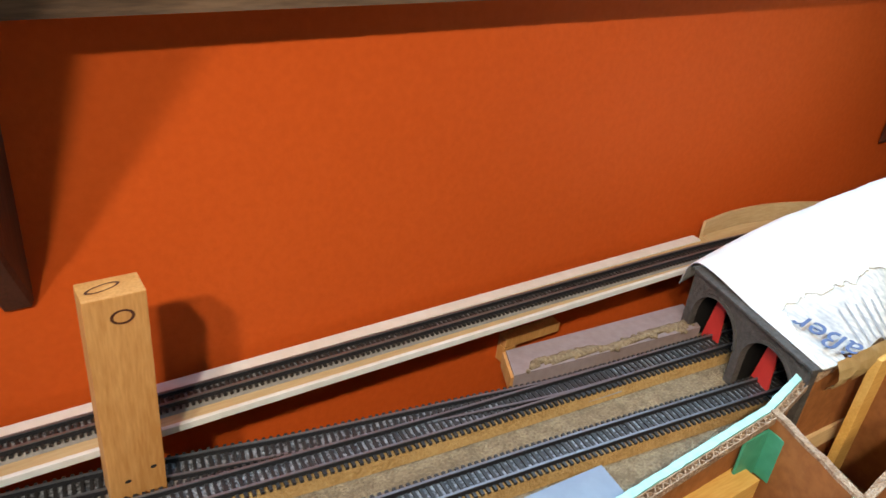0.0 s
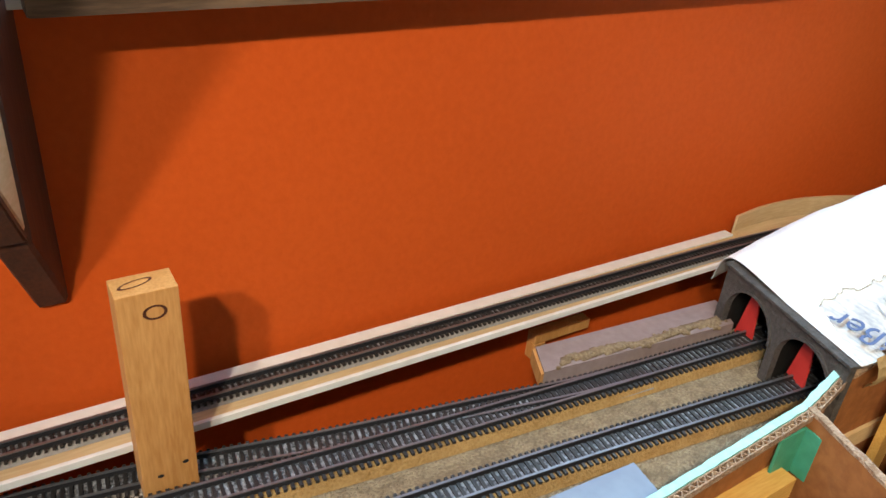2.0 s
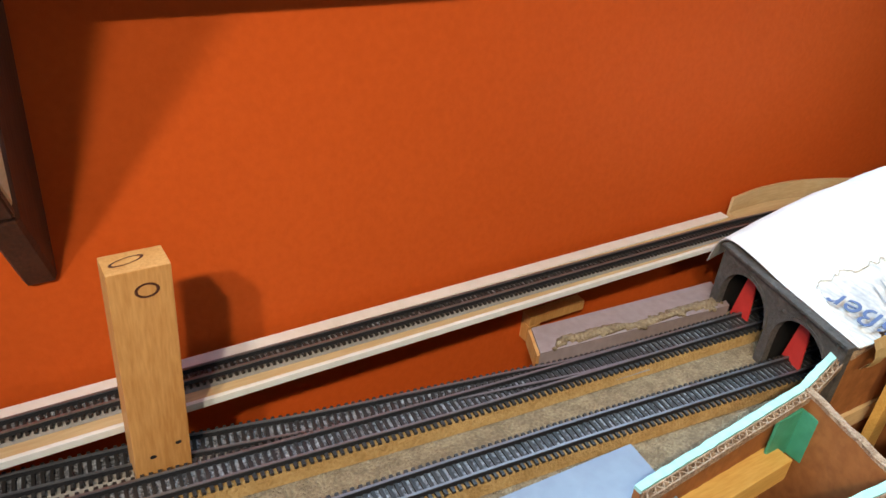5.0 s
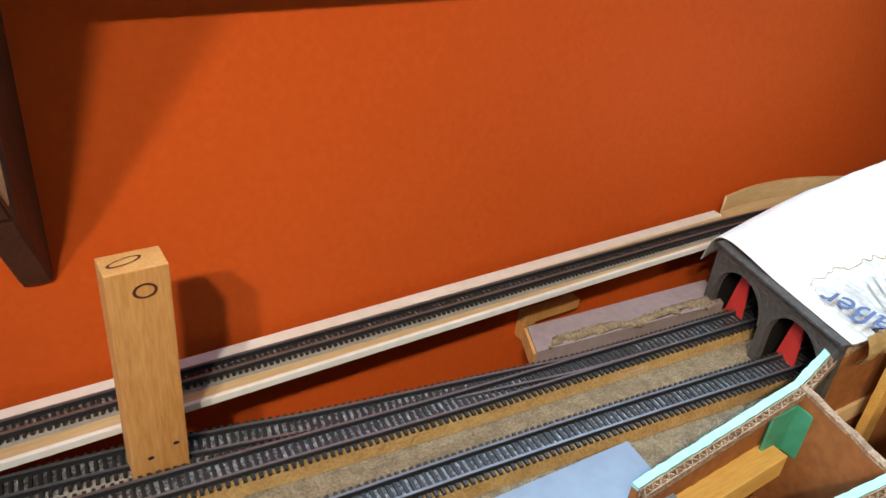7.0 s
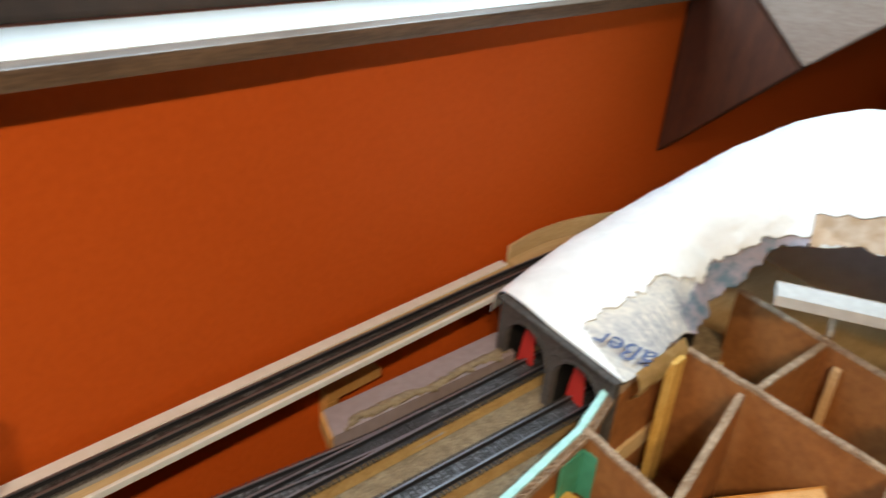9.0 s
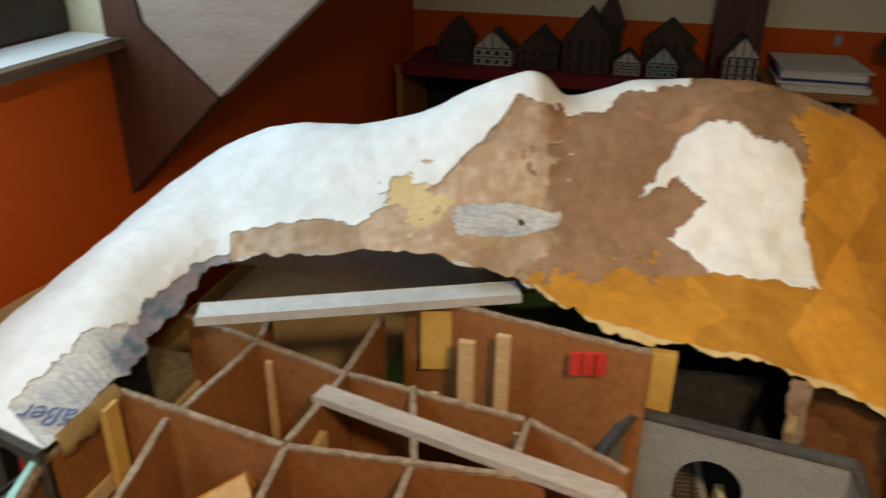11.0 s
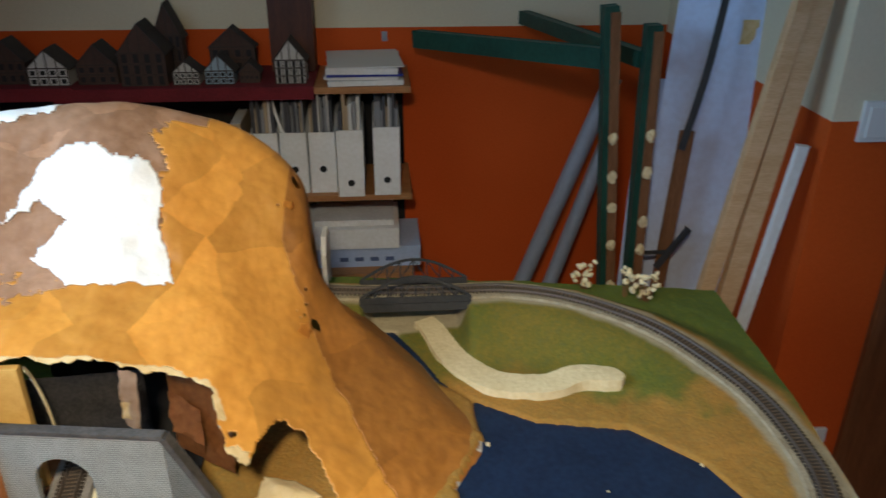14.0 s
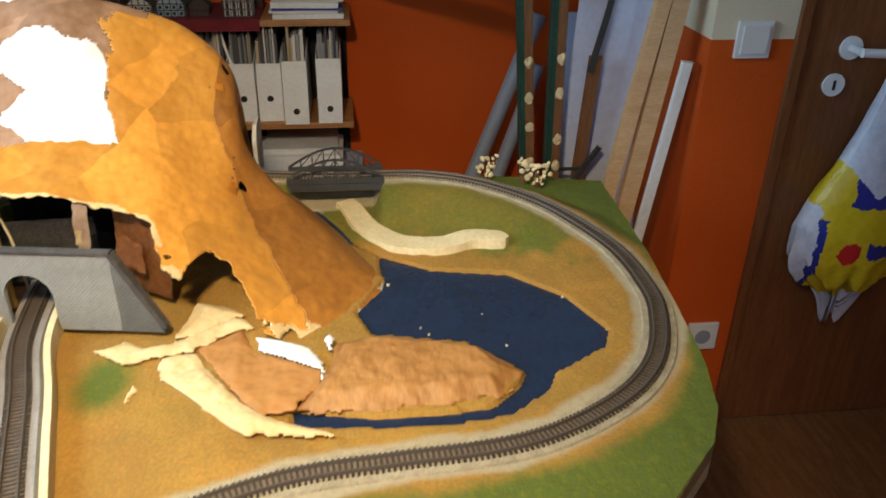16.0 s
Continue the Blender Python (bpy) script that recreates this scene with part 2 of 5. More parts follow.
# ---- building helpers ----
def link(name, bm, material, parent=None, label="", smooth=False):
    me = bpy.data.meshes.new(name)
    bm.normal_update()
    bm.to_mesh(me)
    bm.free()
    for one in (material if isinstance(material, (list, tuple)) else [material]):
        me.materials.append(one)
    if smooth:
        for p in me.polygons:
            p.use_smooth = True
    ob = new(name, me)
    if parent is not None:
        ob.parent = parent
    if label:
        ob["label"] = label
    return ob


def part(name, bm, material, parent, label="", smooth=False):
    return link(name, bm, material, parent, label, smooth)


def thing(name, label, category, group="", kind="", at=(0, 0, 0)):
    ob = new(name)
    ob.empty_display_size = 0.02
    ob.location = at
    return tagged(ob, label, category, group, kind)


def box(lo, hi, bevel=0.0, bm=None):
    """A box between two corners, with bevelled edges; joined to bm where given."""
    one = bmesh.new()
    bmesh.ops.create_cube(one, size=1)
    for v in one.verts:
        v.co = [lo[i] + (v.co[i] + 0.5) * (hi[i] - lo[i]) for i in range(3)]
    if bevel:
        bmesh.ops.bevel(one, geom=one.edges[:], offset=bevel, segments=2, affect="EDGES", profile=0.7)
    return joined(bm, one)


def joined(bm, one):
    if bm is None:
        return one
    me = bpy.data.meshes.new("tmp")
    one.to_mesh(me)
    one.free()
    bm.from_mesh(me)
    bpy.data.meshes.remove(me)
    return bm


def beam(a, b, w, h, bevel=0.0, up=(0, 0, 1), bm=None):
    """A bar from a to b, w wide and h high, centred on the line."""
    a, b = Vector(a), Vector(b)
    d = b - a
    y = d.normalized()
    x = y.cross(Vector(up))
    x = x.normalized() if x.length > 1e-6 else Vector((1, 0, 0))
    z = x.cross(y)
    one = bmesh.new()
    bmesh.ops.create_cube(one, size=1)
    for v in one.verts:
        c = v.co.copy()
        v.co = a + d * (c.y + 0.5) + x * (c.x * w) + z * (c.z * h)
    if bevel:
        bmesh.ops.bevel(one, geom=one.edges[:], offset=bevel, segments=2, affect="EDGES", profile=0.7)
    return joined(bm, one)


def tube(a, b, r0, r1=None, n=16, bm=None):
    a, b = Vector(a), Vector(b)
    one = bmesh.new()
    bmesh.ops.create_cone(one, cap_ends=True, segments=n, radius1=r0, radius2=r0 if r1 is None else r1, depth=(b - a).length)
    m = Matrix.Translation((a + b) / 2) @ (b - a).to_track_quat("Z", "Y").to_matrix().to_4x4()
    bmesh.ops.transform(one, matrix=m, verts=one.verts)
    return joined(bm, one)


def slab(outline, z0, z1, bm=None):
    """An upright prism over a plan outline."""
    one = bmesh.new()
    low = [one.verts.new((x, y, z0)) for x, y in outline]
    top = [one.verts.new((x, y, z1)) for x, y in outline]
    n = len(outline)
    one.faces.new(top)
    one.faces.new(low[::-1])
    for i in range(n):
        one.faces.new((low[i], low[(i + 1) % n], top[(i + 1) % n], top[i]))
    bmesh.ops.recalc_face_normals(one, faces=one.faces[:])
    return joined(bm, one)


def thicken(bm, offset):
    """Gives an open sheet a second face, moved by the offset, and closes its rim."""
    ext = bmesh.ops.extrude_face_region(bm, geom=bm.faces[:], use_keep_orig=True)
    bmesh.ops.translate(bm, vec=offset, verts=[v for v in ext["geom"] if isinstance(v, bmesh.types.BMVert)])
    bmesh.ops.recalc_face_normals(bm, faces=bm.faces[:])


def smooth_path(points, n):
    """n points at even steps along a Catmull-Rom curve through the given ones."""
    p = [Vector(q) for q in points]
    p = [p[0] * 2 - p[1]] + p + [p[-1] * 2 - p[-2]]
    out = []
    for i in range(1, len(p) - 2):
        for k in range(24):
            t = k / 24
            a, b, c, d = p[i - 1], p[i], p[i + 1], p[i + 2]
            out.append(0.5 * (2 * b + (c - a) * t + (2 * a - 5 * b + 4 * c - d) * t * t + (3 * b - a - 3 * c + d) * t ** 3))
    out.append(p[-2])
    s = [0.0]
    for i in range(1, len(out)):
        s.append(s[-1] + (out[i] - out[i - 1]).length)
    res, j = [], 0
    for k in range(n):
        want = s[-1] * k / (n - 1)
        while j < len(s) - 2 and s[j + 1] < want:
            j += 1
        t = (want - s[j]) / max(s[j + 1] - s[j], 1e-9)
        res.append(out[j].lerp(out[j + 1], t))
    return res


def bent_bar(points, w, h, side=(0, 0, 1)):
    """One bar of rectangular section that follows the points in space."""
    p = [Vector(q) for q in points]
    bm = bmesh.new()
    rings = []
    for i in range(len(p)):
        d = (p[min(i + 1, len(p) - 1)] - p[max(i - 1, 0)]).normalized()
        x = d.cross(Vector(side)).normalized()
        z = x.cross(d)
        rings.append([bm.verts.new(p[i] + x * (a * w / 2) + z * (b * h / 2)) for a, b in ((-1, -1), (1, -1), (1, 1), (-1, 1))])
    for a, b in zip(rings, rings[1:]):
        for k in range(4):
            bm.faces.new((a[k], a[(k + 1) % 4], b[(k + 1) % 4], b[k]))
    bm.faces.new(rings[0][::-1])
    bm.faces.new(rings[-1])
    bmesh.ops.recalc_face_normals(bm, faces=bm.faces[:])
    return bm


def path_length(points):
    q = smooth_path(points, 200)
    return sum((q[i] - q[i - 1]).length for i in range(1, 200))


def sweep(path, profile, bm=None, closed=True):
    """A profile of (side, up) swept along a path of points that runs level."""
    one = bmesh.new()
    rings = []
    for i, p in enumerate(path):
        d = (path[min(i + 1, len(path) - 1)] - path[max(i - 1, 0)])
        d.z = 0
        d.normalize()
        side = Vector((-d.y, d.x, 0))
        rings.append([one.verts.new(p + side * u + Vector((0, 0, v))) for u, v in profile])
    n = len(profile)
    for a, b in zip(rings, rings[1:]):
        for k in range(n if closed else n - 1):
            one.faces.new((a[k], a[(k + 1) % n], b[(k + 1) % n], b[k]))
    if closed:
        one.faces.new(rings[0][::-1])
        one.faces.new(rings[-1])
    bmesh.ops.recalc_face_normals(one, faces=one.faces[:])
    return joined(bm, one)


# ---- the room ----
WALL_Y, BACK_X, BORDER = 0.605, 2.50, 1.085


def wall(name, pieces, label, border=BORDER):
    """Wall blocks, orange below the border line and cream above it."""
    bm = bmesh.new()
    for lo, hi in pieces:
        if lo[2] < border < hi[2]:
            box(lo, (hi[0], hi[1], border), bm=bm)
            box((lo[0], lo[1], border), hi, bm=bm)
        else:
            box(lo, hi, bm=bm)
    ob = link(name, bm, [ORANGE, CREAM])
    for p in ob.data.polygons:
        p.material_index = 1 if sum(ob.data.vertices[v].co.z for v in p.vertices) / len(p.vertices) > border + 0.001 else 0
    return tagged(ob, label, "wall", kind="structure")


SILL_Z = 1.244
wall("wall_north", [((-1.8, WALL_Y, 0), (BACK_X, WALL_Y + 0.2, SILL_Z - 0.0135)), ((-1.8, WALL_Y, SILL_Z - 0.0135), (0.12, WALL_Y + 0.2, 2.4)),
                    ((1.15, WALL_Y, SILL_Z - 0.0135), (BACK_X, WALL_Y + 0.2, 2.4)), ((0.12, WALL_Y, 2.05), (1.15, WALL_Y + 0.2, 2.4))],
     "orange painted wall with a window above the wooden sill", border=1.235)
wall("wall_east", [((BACK_X, -1.385, 0), (BACK_X + 0.12, WALL_Y + 0.2, 2.4))], "orange wall with a cream upper part behind the shelf")
wall("wall_corner", [((1.572, -1.50, 0), (BACK_X + 0.12, -1.385, 2.4))], "short orange and cream wall beside the door", 1.065)
wall("wall_door", [((1.572, -1.575, 0), (1.70, -1.50, 2.4)), ((1.572, -2.7, 2.03), (1.70, -1.575, 2.4)), ((1.572, -2.9, 0), (1.70, -2.44, 2.4))],
     "orange wall with a cream upper part round the door", 1.065)
wall("wall_south", [((-1.8, -3.0, 0), (1.70, -2.9, 2.4))], "orange and cream wall behind the camera")
wall("wall_west", [((-1.9, -3.0, 0), (-1.8, WALL_Y + 0.2, 2.4))], "orange and cream wall at the far end")
tagged(link("floor", box((-1.9, -3.0, -0.05), (BACK_X + 0.12, WALL_Y + 0.2, -0.002)), FLOORM), "brown wooden floor", "floor", kind="structure")
tagged(link("ceiling", box((-1.9, -3.0, 2.4), (BACK_X + 0.12, WALL_Y + 0.2, 2.45)), CEIL), "plain pale ceiling", "ceiling", kind="structure")

# window over the sill
win = thing("window_1", "dark wooden window above a white sill", "window", kind="structure", at=(0.635, WALL_Y + 0.13, SILL_Z))
off = Matrix.Translation((-0.635, -WALL_Y - 0.13, -SILL_Z))


def wpart(name, bm, m, label=""):
    bmesh.ops.transform(bm, matrix=off, verts=bm.verts)
    return part(name, bm, m, win, label)


for lo, hi in (((0.12, 0.672, SILL_Z), (1.15, 0.76, SILL_Z + 0.075)), ((0.12, 0.70, 1.98), (1.15, 0.76, 2.05)), ((0.12, 0.70, SILL_Z + 0.075), (0.19, 0.76, 1.98)),
               ((1.08, 0.70, SILL_Z + 0.075), (1.15, 0.76, 1.98)), ((0.61, 0.70, SILL_Z + 0.075), (0.66, 0.76, 1.98))):
    wpart("window_frame", box(lo, hi, 0.006), FRAMEM)
sill = thing("window_sill", "white window sill with a brown wooden front edge", "window sill", kind="structure", at=(0.63, WALL_Y, SILL_Z))
bm = box((-0.50, -0.012, -0.013), (0.515, 0.066, 0.0), 0.002)
part("sill_board", bm, SILLW, sill)
part("front_edge", box((-0.47, -0.032, -0.013), (0.505, -0.013, 0.0), 0.003), SILLEDGE, sill, "brown wooden front edge")


def cheek(prof, x_wall, lean, thick):
    """A side board under the sill: prof gives its (y, z) corners; it swings aside by lean per metre from the wall."""
    bm = bmesh.new()
    a = [bm.verts.new((x_wall + lean * (WALL_Y - y), y, z)) for y, z in prof]
    b = [bm.verts.new((x_wall + thick + lean * (WALL_Y - y), y, z)) for y, z in prof]
    n = len(prof)
    bm.faces.new(a)
    bm.faces.new(b[::-1])
    for i in range(n):
        bm.faces.new((a[i], b[i], b[(i + 1) % n], a[(i + 1) % n]))
    bmesh.ops.recalc_face_normals(bm, faces=bm.faces[:])
    bmesh.ops.bevel(bm, geom=bm.edges[:], offset=0.002, segments=1, affect="EDGES")
    return bm


# dark wood next to the wall stands in for the panel's unlit part
left = thing("cheek_board", "pine panel splayed beside the window niche, shaded part coloured dark", "side board", kind="structure")
part("shaded_part", cheek([(WALL_Y - 0.002, 1.046), (WALL_Y - 0.002, 1.62), (0.563, 1.62), (0.563, 1.113)], 0.139, -0.4, 0.019), DARKWOOD_SHADE, left)
part("pale_board", cheek([(0.561, 1.120), (0.561, 1.62), (0.285, 1.62), (0.285, 1.586)], 0.139, -0.4, 0.019), PALEPINE, left, "pale pine boards")
part("edge_strip", cheek([(0.561, 1.1155), (0.561, 1.119), (0.285, 1.585), (0.285, 1.5815)], 0.139, -0.4, 0.019), DARKWOOD_SHADE, left, "dark lower edge")
# the window's shadow on this panel is built as a dark piece
right = thing("cheek_board", "pine panel leaning out below the sill, shaded part coloured dark", "side board", kind="structure")
part("shaded_part", cheek([(WALL_Y - 0.002, 1.022), (WALL_Y - 0.002, 1.60), (0.60, 1.60), (0.545, 1.262), (0.447, 1.172)], 1.125, 0.0, 0.03), DARKWOOD_SHADE, right)
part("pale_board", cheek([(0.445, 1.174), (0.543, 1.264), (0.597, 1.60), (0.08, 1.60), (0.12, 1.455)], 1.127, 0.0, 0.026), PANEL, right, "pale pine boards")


# ---- tracks ----
def sleeper_mesh(half, wide, m):
    bm = box((-half, -wide / 2, 0.0), (half, wide / 2, 0.0022))
    me = bpy.data.meshes.new("sleeper")
    bm.to_mesh(me)
    bm.free()
    me.materials.append(m)
    return me


WIDE = (sleeper_mesh(0.0143, 0.0024, SLEEPER), 0.00825, 0.0053, RAIL, RAILTOP)
NARROW = (sleeper_mesh(0.0100, 0.0020, SLEEPER), 0.0058, 0.0045, RAIL, RAILTOP)
BROWNED = (sleeper_mesh(0.0143, 0.0029, BROWNTIE), 0.00825, 0.0062, RUST, RUST)


def track(points, label, size=WIDE, bed=None, bed_w=0.02, bed_h=0.004, middle=TIEBED):
    """Flexible track: a bed, two rails with bright tops, and single sleepers."""
    mesh, half, pitch, rail_m, head_m = size
    n = max(2, int(path_length(points) / pitch))
    line = smooth_path(points, n)
    fine = smooth_path(points, max(30, n // 3))
    t = thing("railway_track", label, "track", "model railway tracks")
    if bed:
        part("roadbed", sweep(fine, [(-bed_w, -bed_h), (-bed_w + 0.004, 0), (bed_w - 0.004, 0), (bed_w, -bed_h)]), bed, t)
    part("middle_bed", sweep(fine, [(-half, 0.0), (-half, 0.0010), (half, 0.0010), (half, 0.0)]), middle, t)
    for s in (-half, half):
        r = part("rail", sweep(fine, [(s - 0.0019, 0.0016), (s - 0.0009, 0.0044), (s + 0.0009, 0.0044), (s + 0.0019, 0.0016)]), rail_m, t)
        part("rail_head", sweep(fine, [(s - 0.0009, 0.0044), (s - 0.0009, 0.0052), (s + 0.0009, 0.0052), (s + 0.0009, 0.0044)]), head_m, r)
    for i, p in enumerate(line):
        d = line[min(i + 1, n - 1)] - line[max(i - 1, 0)]
        ob = new("sleeper", mesh)
        ob.parent = t
        ob.location = p
        ob.rotation_euler = (0, 0, math.atan2(d.y, d.x) - math.pi / 2 + random.uniform(-0.015, 0.015))
    return t


DECK = 0.934
deck = thing("station_deck", "board covered with glued sand between the tracks", "track board", at=(0.25, 0.44, DECK))
bm = slab([(-0.9, 0.36), (0.9, 0.36), (0.9, 0.500), (0.47, 0.503), (0.377, 0.521), (0.293, 0.536), (0.224, 0.550), (0.101, 0.569), (-0.2, 0.598), (-0.9, 0.60)], DECK - 0.012, DECK)
bmesh.ops.translate(bm, vec=(-0.25, -0.44, -DECK), verts=bm.verts)
part("sand_top", bm, SAND, deck)
bm = slab([(-0.9, 0.355), (0.9, 0.355), (0.9, 0.498), (0.47, 0.501), (0.377, 0.519), (0.293, 0.534), (0.224, 0.548), (0.101, 0.567), (-0.2, 0.596), (-0.9, 0.598)], DECK - 0.030, DECK - 0.0125)
bmesh.ops.translate(bm, vec=(-0.25, -0.44, -DECK), verts=bm.verts)
part("plywood_base", bm, PLY, deck)
for x in (-0.6, 0.0, 0.6):
    bm = box((x, 0.38, 0.80), (x + 0.03, 0.50, DECK - 0.031), 0.002)
    bmesh.ops.translate(bm, vec=(-0.25, -0.44, -DECK), verts=bm.verts)
    part("riser", bm, PINE, deck)
ZT = DECK + 0.0085
track([(-0.30, 0.5445, ZT), (0.0, 0.523, ZT), (0.243, 0.501, ZT), (0.387, 0.487, ZT), (0.489, 0.479, ZT), (0.75, 0.459, ZT)], "dark model railway track on a cork bed", WIDE, CORK, 0.0172, 0.0080)
track([(-0.30, 0.484, ZT), (0.1, 0.452, ZT), (0.311, 0.437, ZT), (0.397, 0.430, ZT), (0.494, 0.421, ZT), (0.75, 0.394, ZT)], "dark model railway track leading into the tunnel portal", WIDE, CORK, 0.0172, 0.0080)
track([(-0.5, 0.612, DECK + 0.004), (0.101, 0.552, DECK + 0.004), (0.224, 0.533, DECK + 0.004), (0.293, 0.519, DECK + 0.004), (0.377, 0.504, DECK + 0.005), (0.44, 0.4915, DECK + 0.007), (0.50, 0.4805, DECK + 0.0078), (0.56, 0.4745, DECK + 0.0078)],
      "dark model railway siding that joins the main track", WIDE, SLAB, 0.017, 0.004)

# ledge along the wall
LEDGE = 0.965
ledge = thing("wall_ledge", "white-edged wooden ledge carrying a track along the wall", "ledge", at=(0.2, 0.572, LEDGE))
part("ledge_board", box((-1.4, -0.022, -0.0045), (0.590, 0.0215, -0.0005), 0.001), PLY, ledge)
part("back_strip", box((-1.4, 0.0105, 0.0), (0.588, 0.0215, 0.002), 0.0005), WHITE, ledge, "white painted back strip")
part("front_lip", box((-1.4, -0.0255, -0.0048), (0.560, -0.0222, 0.0012), 0.001), WHITE, ledge, "white front lip")
track([(-0.30, 0.5715, LEDGE + 0.002), (0.12, 0.5715, LEDGE + 0.002), (0.38, 0.5685, LEDGE + 0.002), (0.6, 0.566, LEDGE + 0.002), (0.80, 0.562, LEDGE + 0.002), (0.93, 0.547, LEDGE + 0.002), (1.06, 0.50, LEDGE + 0.002), (1.17, 0.42, LEDGE + 0.002)],
      "narrow dark model railway track on the wall ledge", NARROW, SLAB, 0.0115, 0.002)
guard = thing("curved_guard_board", "thin curved pale plywood guard beside the track", "guard board", at=(0.80, 0.598, LEDGE))
gp = smooth_path([(0.0, -0.006, 0.0), (0.06, -0.001, 0.0), (0.13, -0.010, 0.0), (0.22, -0.045, 0.0), (0.30, -0.10, 0.0)], 40)
part("board", sweep(gp, [(-0.0015, -0.01), (-0.0015, 0.017), (0.0015, 0.017), (0.0015, -0.01)]), PLY, guard)
base = sweep(smooth_path([(0.0, -0.035, 0.0), (0.08, -0.037, 0.0), (0.15, -0.055, 0.0), (0.26, -0.10, 0.0), (0.36, -0.18, 0.0)], 40), [(-0.03, -0.010), (-0.03, -0.001), (0.03, -0.001), (0.03, -0.010)])
part("base", base, PLY, guard)

# wooden post
post = thing("wooden_post", "raw pine post with a knot, standing on the deck", "post", at=(0.19, 0.531, DECK))
part("block", box((-0.0172, -0.009, 0.0), (0.0172, 0.012, 0.160), 0.001), PINE, post)
for nm, r0, r1, mtl, x, z in (("knot", 0.0068, 0.0050, DARKWOOD_SHADE, 0.003, 0.146), ("screw", 0.0020, 0.0, RAIL, -0.006, 0.022), ("screw", 0.0020, 0.0, RAIL, 0.010, 0.028)):
    bm = bmesh.new()
    out = [bm.verts.new((x + r0 * math.cos(a), -0.0093, z + 0.72 * r0 * math.sin(a))) for a in np.linspace(0, 2 * math.pi, 24, endpoint=False)]
    inn = [bm.verts.new((x + r1 * math.cos(a), -0.0093, z + 0.72 * r1 * math.sin(a))) for a in np.linspace(0, 2 * math.pi, 24, endpoint=False)]
    for i in range(24):
        bm.faces.new((out[i], out[(i + 1) % 24], inn[(i + 1) % 24], inn[i]))
    bmesh.ops.remove_doubles(bm, verts=bm.verts, dist=1e-6)
    bmesh.ops.recalc_face_normals(bm, faces=bm.faces[:])
    part(nm, bm, mtl, post)

chip = thing("wood_chip", "small pale wooden wedge at the foot of the post", "wood chip", at=(0.178, 0.5205, DECK))
part("wedge", slab([(-0.010, -0.006), (0.006, -0.008), (0.009, -0.002), (-0.009, -0.0005)], 0.0, 0.006), YELLOWST, chip)
bm = bmesh.new()
ring = [[bm.verts.new((-0.004 + r * math.cos(a) * 1.6, 0.002 + 0.4 * r * math.cos(a) + r * 0.55 * math.sin(a), 0.1603)) for r in (0.0062, 0.0050)] for a in np.linspace(0, 2 * math.pi, 24, endpoint=False)]
for i in range(24):
    (a, b), (c, d) = ring[i], ring[(i + 1) % 24]
    bm.faces.new((a, c, d, b))
part("knot", bm, DARKWOOD_SHADE, post)

# grey block beside the portal
blk = thing("grey_block", "grey-brown painted board with a rough wooden end", "block", at=(0.58, 0.515, DECK))
part("body", slab([(-0.102, -0.012), (0.10, -0.032), (0.115, 0.003), (-0.088, 0.018)], 0.0005, 0.016), GREYB, blk)
part("raw_end", slab([(-0.1055, -0.0125), (-0.1025, -0.0125), (-0.0885, 0.018), (-0.0915, 0.018)], 0.001, 0.015), PINE, blk)


hook = thing("wall_bracket", "pale wooden bracket fixed to the orange wall behind the block", "bracket", at=(0.545, WALL_Y - 0.0005, 0.86))
part("arm", box((0.0, -0.012, 0.033), (0.068, 0.0, 0.044), 0.001), PINE, hook)
part("upright", box((0.0, -0.012, 0.014), (0.014, 0.0, 0.0325), 0.001), PINE, hook)


# ---- tunnel portal with two arches ----
def arch_panel(w, h, t, arches, top_out=None):
    """An upright panel with arched openings cut through; lies in x (width) and z, t thick in y. arches: (centre, radius, spring height)."""
    outline = [(-w / 2, 0.0)]
    for c, r, s in arches:
        outline += [(c - r, 0.0), (c - r, s)]
        outline += [(c + r * math.cos(a), s + r * math.sin(a)) for a in np.linspace(math.pi, 0, 15)[1:-1]]
        outline += [(c + r, s), (c + r, 0.0)]
    outline += [(w / 2, 0.0)]
    outline += top_out or [(w / 2, h), (-w / 2, h)]
    bm = bmesh.new()
    f = [bm.verts.new((x, 0, z)) for x, z in outline]
    face = bm.faces.new(f)
    ext = bmesh.ops.extrude_face_region(bm, geom=[face])
    bmesh.ops.translate(bm, vec=(0, t, 0), verts=[v for v in ext["geom"] if isinstance(v, bmesh.types.BMVert)])
    bmesh.ops.recalc_face_normals(bm, faces=bm.faces[:])
    return bm


def red_wedge(c):
    """A tapering card on the inner side of an arch."""
    bm = bmesh.new()
    pr = [(c - 0.0280, 0.004), (c - 0.006, 0.004), (c - 0.011, 0.053), (c - 0.020, 0.053)]
    a = [bm.verts.new((x, 0.018, z)) for x, z in pr]
    b = [bm.verts.new((x, 0.020, z)) for x, z in pr]
    bm.faces.new(a)
    bm.faces.new(b[::-1])
    for i in range(4):
        bm.faces.new((a[i], b[i], b[(i + 1) % 4], a[(i + 1) % 4]))
    bmesh.ops.recalc_face_normals(bm, faces=bm.faces[:])
    return bm


